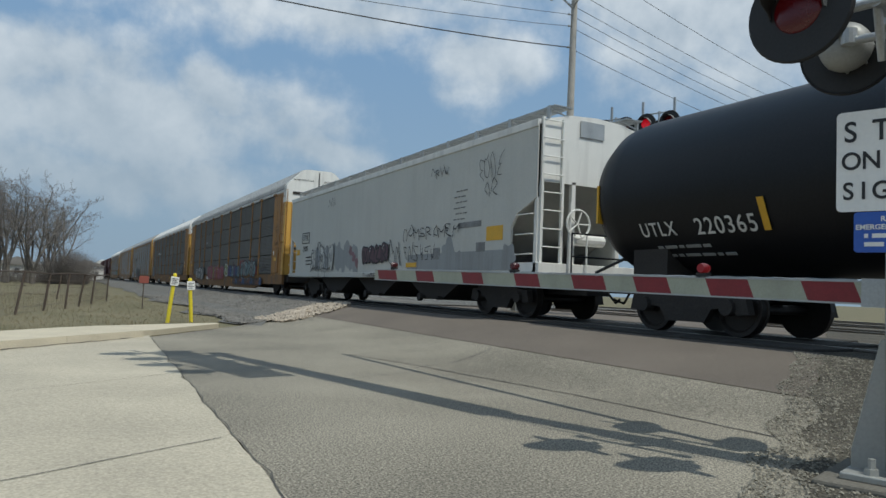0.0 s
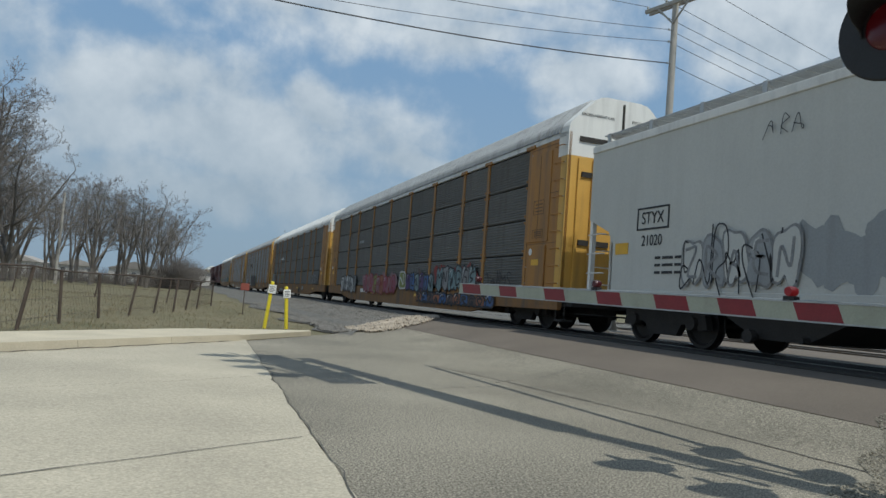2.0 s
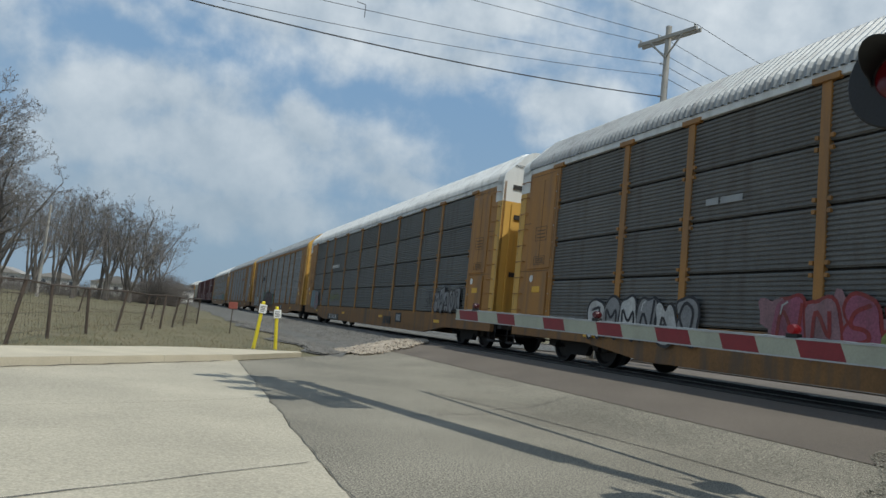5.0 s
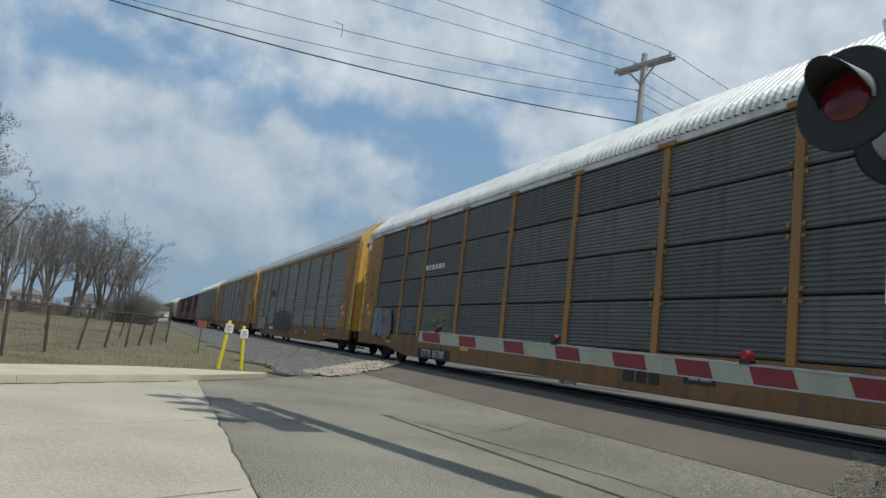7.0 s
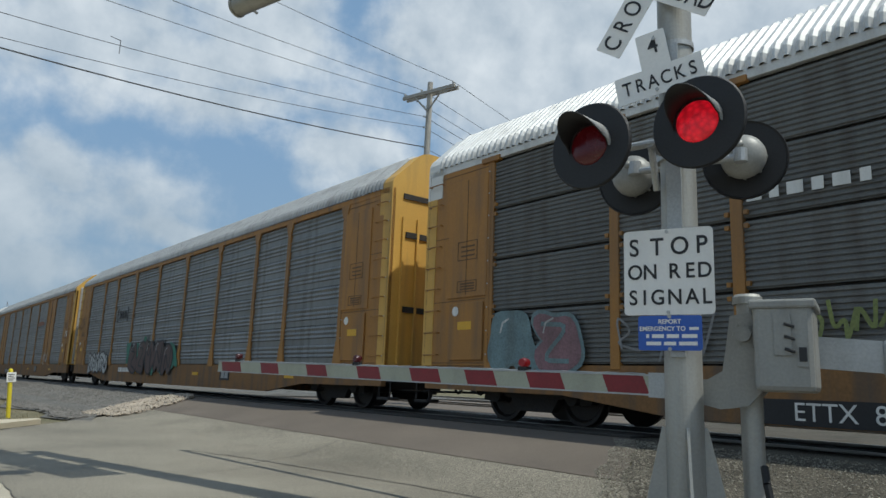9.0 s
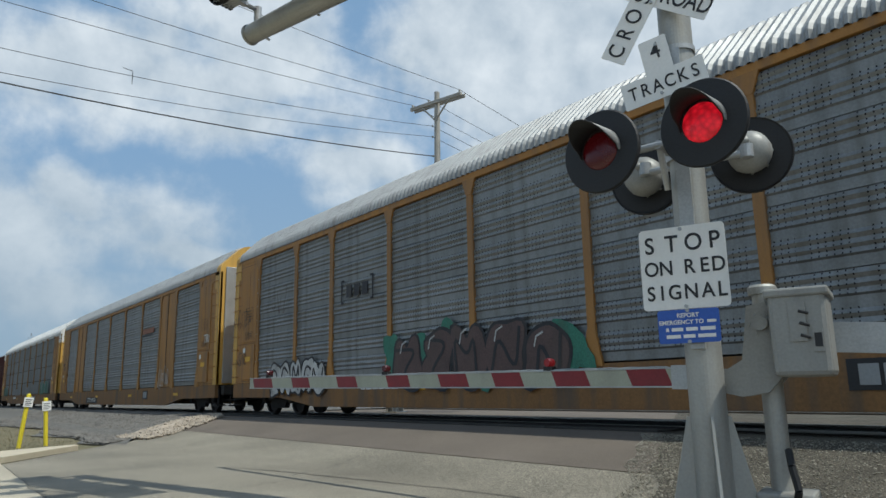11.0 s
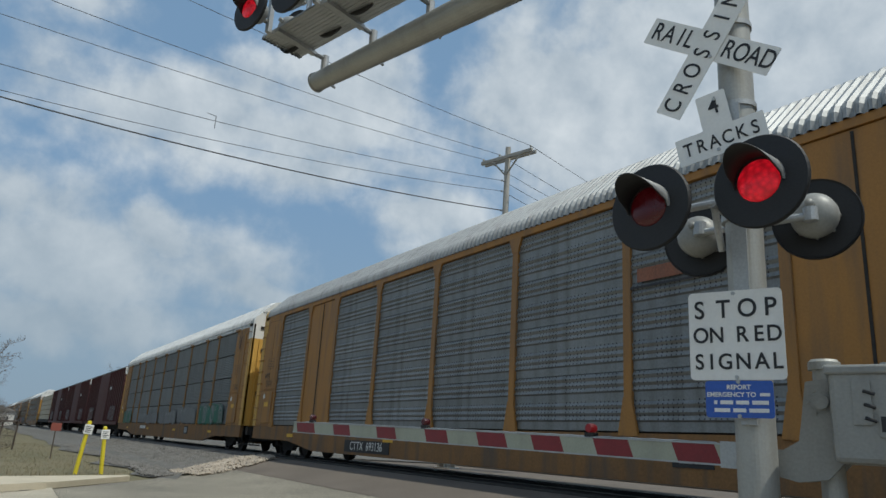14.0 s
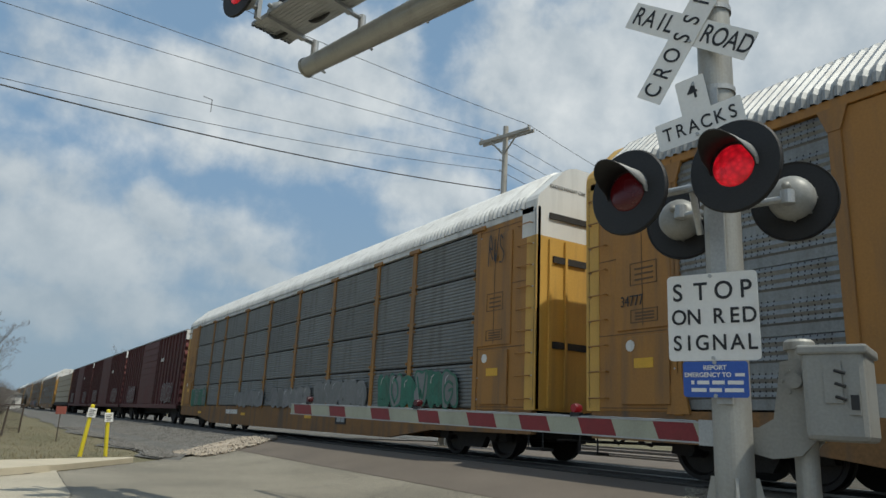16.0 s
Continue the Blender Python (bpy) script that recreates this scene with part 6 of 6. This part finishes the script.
def tree_mesh(seed):
    """Trunk and crown of one bare tree, one metre high."""
    r = random.Random(seed)
    out = ([], [], [], [])
    base = Vector((0, 0, 0))
    fork = Vector((r.uniform(-0.01, 0.01), 0, r.uniform(0.1, 0.3)))
    tube(out[0], out[1], base, fork, 0.024, 0.02, 8)
    m = r.choice((3, 4, 4))
    for k in range(m):
        a = 6.283 * (k + r.uniform(-0.3, 0.3)) / m
        t = r.uniform(0.1, 0.5)
        grow(r, out, fork - Vector((0, 0, 0.01)), Vector((math.cos(a) * t, math.sin(a) * t, 1)).normalized(), r.uniform(0.7, 0.9), r.uniform(0.011, 0.016), 0, t)
    s = 1 / max(v.z for v in out[2])
    made = []
    for name, v, f, m in (("trunk", out[0], out[1], BARK), ("crown", out[2], out[3], TWIG)):
        me = bpy.data.meshes.new(name)
        me.from_pydata([q * s for q in v], [], f)
        me.materials.append(m)
        made.append(me)
    return made


KINDS = [tree_mesh(40 + k) for k in range(9)]


def tree(x, y, h, kind, label="bare grey-brown deciduous tree in early spring"):
    t = empty("tree", label, "tree", pose(x, y, gz(x, y) - 0.1, 0, 0, (x * 137 + y * 71) % 360), "bare trees")
    for name, me, m in zip(("trunk", "crown"), KINDS[kind % 9], (BARK, TWIG)):
        part(name, me, m, t, at=Matrix.Diagonal((h, h, h, 1)))
    return t


TREES = [(-12.0, 58, 14.5, 0), (-14.4, 55, 15.5, 1), (-13.0, 61, 14.5, 3), (-11.4, 63, 13.5, 8), (-13.8, 58, 15, 5), (-15.2, 63, 15.5, 7), (-12.6, 66, 12.5, 2), (-15.5, 68, 14, 3), (-19, 64, 15, 4), (-9.5, 84, 13, 5), (-7.2, 80, 12, 6), (-4.6, 88, 13, 7), (-2.2, 86, 12.5, 8), (-0.6, 93, 11.5, 0), (0.4, 98, 10.5, 3), (-12.5, 92, 13, 1),
         (-11, 78, 11.5, 4), (-15, 88, 13, 6), (-18, 96, 13.5, 2), (-6, 96, 13, 3), (-3.4, 99, 12.5, 5), (-9, 100, 13, 8), (-22, 90, 14, 7), (-1.5, 104, 12, 2), (-26, 84, 14, 5), (-21, 74, 15, 8),
         (-12.9, 54, 14.5, 6), (-15.5, 60, 16, 2), (-12.2, 70, 13, 7), (-8, 90, 13.5, 2), (-5.2, 93, 13, 4), (-10.5, 96, 14, 0), (-13.5, 100, 14, 5), (-3, 95, 12, 1), (-16.5, 82, 14, 3), (-0.8, 100, 11, 6)]
for x, y, h, kind in TREES:
    tree(x, y, h * (0.93 if y > 62 else 1.0), kind)
tree(28, 175, 15, 6, "distant bare tree standing beyond the tracks"); tree(33, 182, 13, 7, "distant bare tree standing beyond the tracks")

# low brush under the trees
r = random.Random(9)
vs, fs = [], []
for k in range(4000):
    x, y, h = r.uniform(-30, 3.0), r.uniform(96, 112), r.uniform(0.8, 2.4)
    d = Vector((r.uniform(-0.6, 0.6), r.uniform(-0.6, 0.6), 1)).normalized()
    if k < 1400:
        a = r.uniform(0, 6.283)
        x, y = 0.9 + r.uniform(0, 2.3) * math.cos(a), 94 + 3 * math.sin(a)
        d = Vector(((x - 0.9) * 0.35 + r.uniform(-0.4, 0.4), r.uniform(-0.5, 0.5), 1)).normalized()
        h = 4.3 * (1 - 0.07 * (x - 0.9) ** 2) * r.uniform(0.55, 1.0)
    p = Vector((x, y, 0))
    tube(vs, fs, p, p + d * h, 0.02, 0.006, 3)
    for j in range(2):
        q = p + d * h * r.uniform(0.3, 0.9)
        tube(vs, fs, q, q + Vector((r.uniform(-0.5, 0.5), r.uniform(-0.5, 0.5), r.uniform(0.1, 0.6))) * h * 0.35, 0.011, 0.004, 3)
me = bpy.data.meshes.new("brush"); me.from_pydata(vs, [], fs); me.materials.append(TWIG)
tagged(part("brush", me, TWIG), "bare tangled brush under the trees", "brush", kind="stuff")

# ---- houses in the distance ----
def house(x, y, w, d, h, turn, label):
    o = empty("house", label, "house", pose(x, y, gz(x, y), 0, 0, turn), "distant houses")
    part("wall", box(B(), -w / 2, w / 2, -d / 2, d / 2, 0, h), HOUSE, o)
    part("roof", prism(B(), [(-w / 2 - 0.4, h - 0.1), (w / 2 + 0.4, h - 0.1), (0, h + w * 0.16)], pose(0, -d / 2 - 0.4, 0), d + 0.8), SHINGLE, o)
    for k in range(3):
        xx = -w / 2 + w * (k + 0.6) / 3.2
        wd = part("window", box(B(), xx - 0.5, xx + 0.5, -d / 2 - 0.05, -d / 2 + 0.02, 0.9, 2.1), WHITE, o)
        part("pane", box(B(), xx - 0.42, xx + 0.42, -d / 2 - 0.06, -d / 2 - 0.04, 0.98, 2.02), GLASS, wd)


house(-38, 158, 9, 8, 2.9, 10, "pale sided house with a brown roof")
house(-28, 165, 7, 8, 2.7, -5, "tan sided house behind bare trees")
house(-19, 168, 8, 8, 2.7, 5, "small pale house with a low roof")
house(-8, 172, 10, 8, 2.8, 0, "white sided house behind bare trees")
house(4.5, 190, 8, 10, 3.4, 0, "white shed beside the tracks")
house(-48, 150, 10, 8, 3.0, 15, "pale sided house with a brown roof")
b = empty("street_pole", "thin pale street pole near the trees", "pole", pose(-8.3, 66, 0))
part("pole", rod(B(), (0, 0, 0), (0, 0, 7.5), 0.13, 0.09, seg=10), WOOD, b)

# ---- grass, stones, crumbled asphalt ----
r = random.Random(11)
vs, fs = [], []
for k in range(26000):
    y = 13 + 32 * r.random() ** 1.6
    x = r.uniform(-9, 5.2)
    if y < kerb_y(x) + 2.1 or (x > 4.2 and r.random() < 0.6):
        continue
    h = r.uniform(0.02, 0.075) * (1.8 if noise.noise((x * 0.7, y * 0.7, 2)) > 0.2 else 1)
    a = r.uniform(0, 6.3); w = 0.006
    i = len(vs)
    b = Vector((x, y, gz(x, y) - 0.03))
    vs += [b + Vector((math.cos(a) * w, math.sin(a) * w, 0)), b - Vector((math.cos(a) * w, math.sin(a) * w, 0)), b + Vector((r.uniform(-0.05, 0.05), r.uniform(-0.05, 0.05), h))]
    fs.append((i, i + 1, i + 2))
me = bpy.data.meshes.new("grass"); me.from_pydata(vs, [], fs); me.materials.append(BLADE)
tagged(part("grass", me, BLADE), "short dry tan grass along the fence", "grass", kind="stuff")


def stones(name, label, material, n, place, s0, s1, seed):
    r = random.Random(seed)
    vs, fs = [], []
    for k in range(n):
        p = place(r)
        if p is None:
            continue
        s = r.uniform(s0, s1)
        i = len(vs)
        base = Vector((p[0], p[1], gz(p[0], p[1]) + p[2]))
        q = [Vector((1, 0, 0.1)), Vector((-0.1, 0.9, 0)), Vector((-0.9, -0.1, 0.1)), Vector((0.1, -1, 0)), Vector((0.1, 0.1, 0.75)), Vector((0, 0, -0.5))]
        t = Matrix.Rotation(r.uniform(0, 6.3), 3, Vector((r.uniform(-0.4, 0.4), r.uniform(-0.4, 0.4), 1)).normalized())
        for v in q:
            vs.append(base + (t @ Vector((v.x * r.uniform(0.7, 1.2), v.y * r.uniform(0.7, 1.2), v.z * r.uniform(0.7, 1.2)))) * s)
        for a, b in ((0, 1), (1, 2), (2, 3), (3, 0)):
            fs.append((i + a, i + b, i + 4)); fs.append((i + b, i + a, i + 5))
    me = bpy.data.meshes.new(name); me.from_pydata(vs, [], fs); me.materials.append(material)
    return tagged(part(name, me, material), label, name.replace("_", " "), kind="stuff")


def on_bed(r):
    x = r.uniform(4.6, 9.3); y = road_hi(x) + 26 * r.random() ** 1.7 + 0.2
    return (x, y, 0.03) if x > 4.7 + 0.012 * (y - 20) + 0.7 * noise.noise((y * 0.5, 4.6, 4)) else None


def by_signal(r):
    x = r.uniform(3.8, 9.0); y = road_lo(x) + 0.35 - 3.6 * r.random() ** 1.4
    return (x, y, 0.012)


stones("ballast_stones", "loose grey crushed stones along the track", STONE, 16000, on_bed, 0.025, 0.06, 3)
stones("gravel_stones", "loose pale gravel stones round the signal base", PEBBLE, 14000, by_signal, 0.005, 0.016, 5)
def on_patch(r):
    a, q = r.uniform(0, 6.283), r.random() ** 0.6 * 1.25
    return (7.3 + 1.5 * q * math.cos(a), 21.6 + 1.1 * q * math.sin(a) + 1.2 * q * math.cos(a), 0.05 + 0.1 * max(0, 1 - q))


stones("rubble_stones", "broken tan asphalt crumbs over the road edge", SAND, 1500, on_patch, 0.02, 0.09, 8)
bm = B()
n = 26
rings = []
for q in range(5):
    ring = []
    for k in range(n):
        a = 2 * math.pi * k / n
        rr = (1 - q / 4.6) * (1 + 0.25 * noise.noise((math.cos(a) * 2, math.sin(a) * 2, 1)))
        x, y = 7.3 + 1.5 * rr * math.cos(a), 21.6 + 1.1 * rr * math.sin(a) + 1.2 * rr * math.cos(a)
        ring.append(bm.verts.new((x, y, gz(x, y) + 0.02 + 0.16 * (1 - abs(rr)) + 0.09 * noise.noise((x * 4, y * 4, 0)))))
    rings.append(ring)
for p, q in zip(rings, rings[1:]):
    for k in range(n):
        bm.faces.new((p[k], p[(k + 1) % n], q[(k + 1) % n], q[k]))
bm.faces.new(rings[-1])
tagged(part("crumbled_patch", bm, SAND), "crumbled tan asphalt patch at the road edge", "rubble", kind="structure")


def motions():
    for ob, start in CARS:
        walk(ob, [(t, pose(TRACK_X, start - s, RAIL_Z)) for t, s in RUN])


motions()
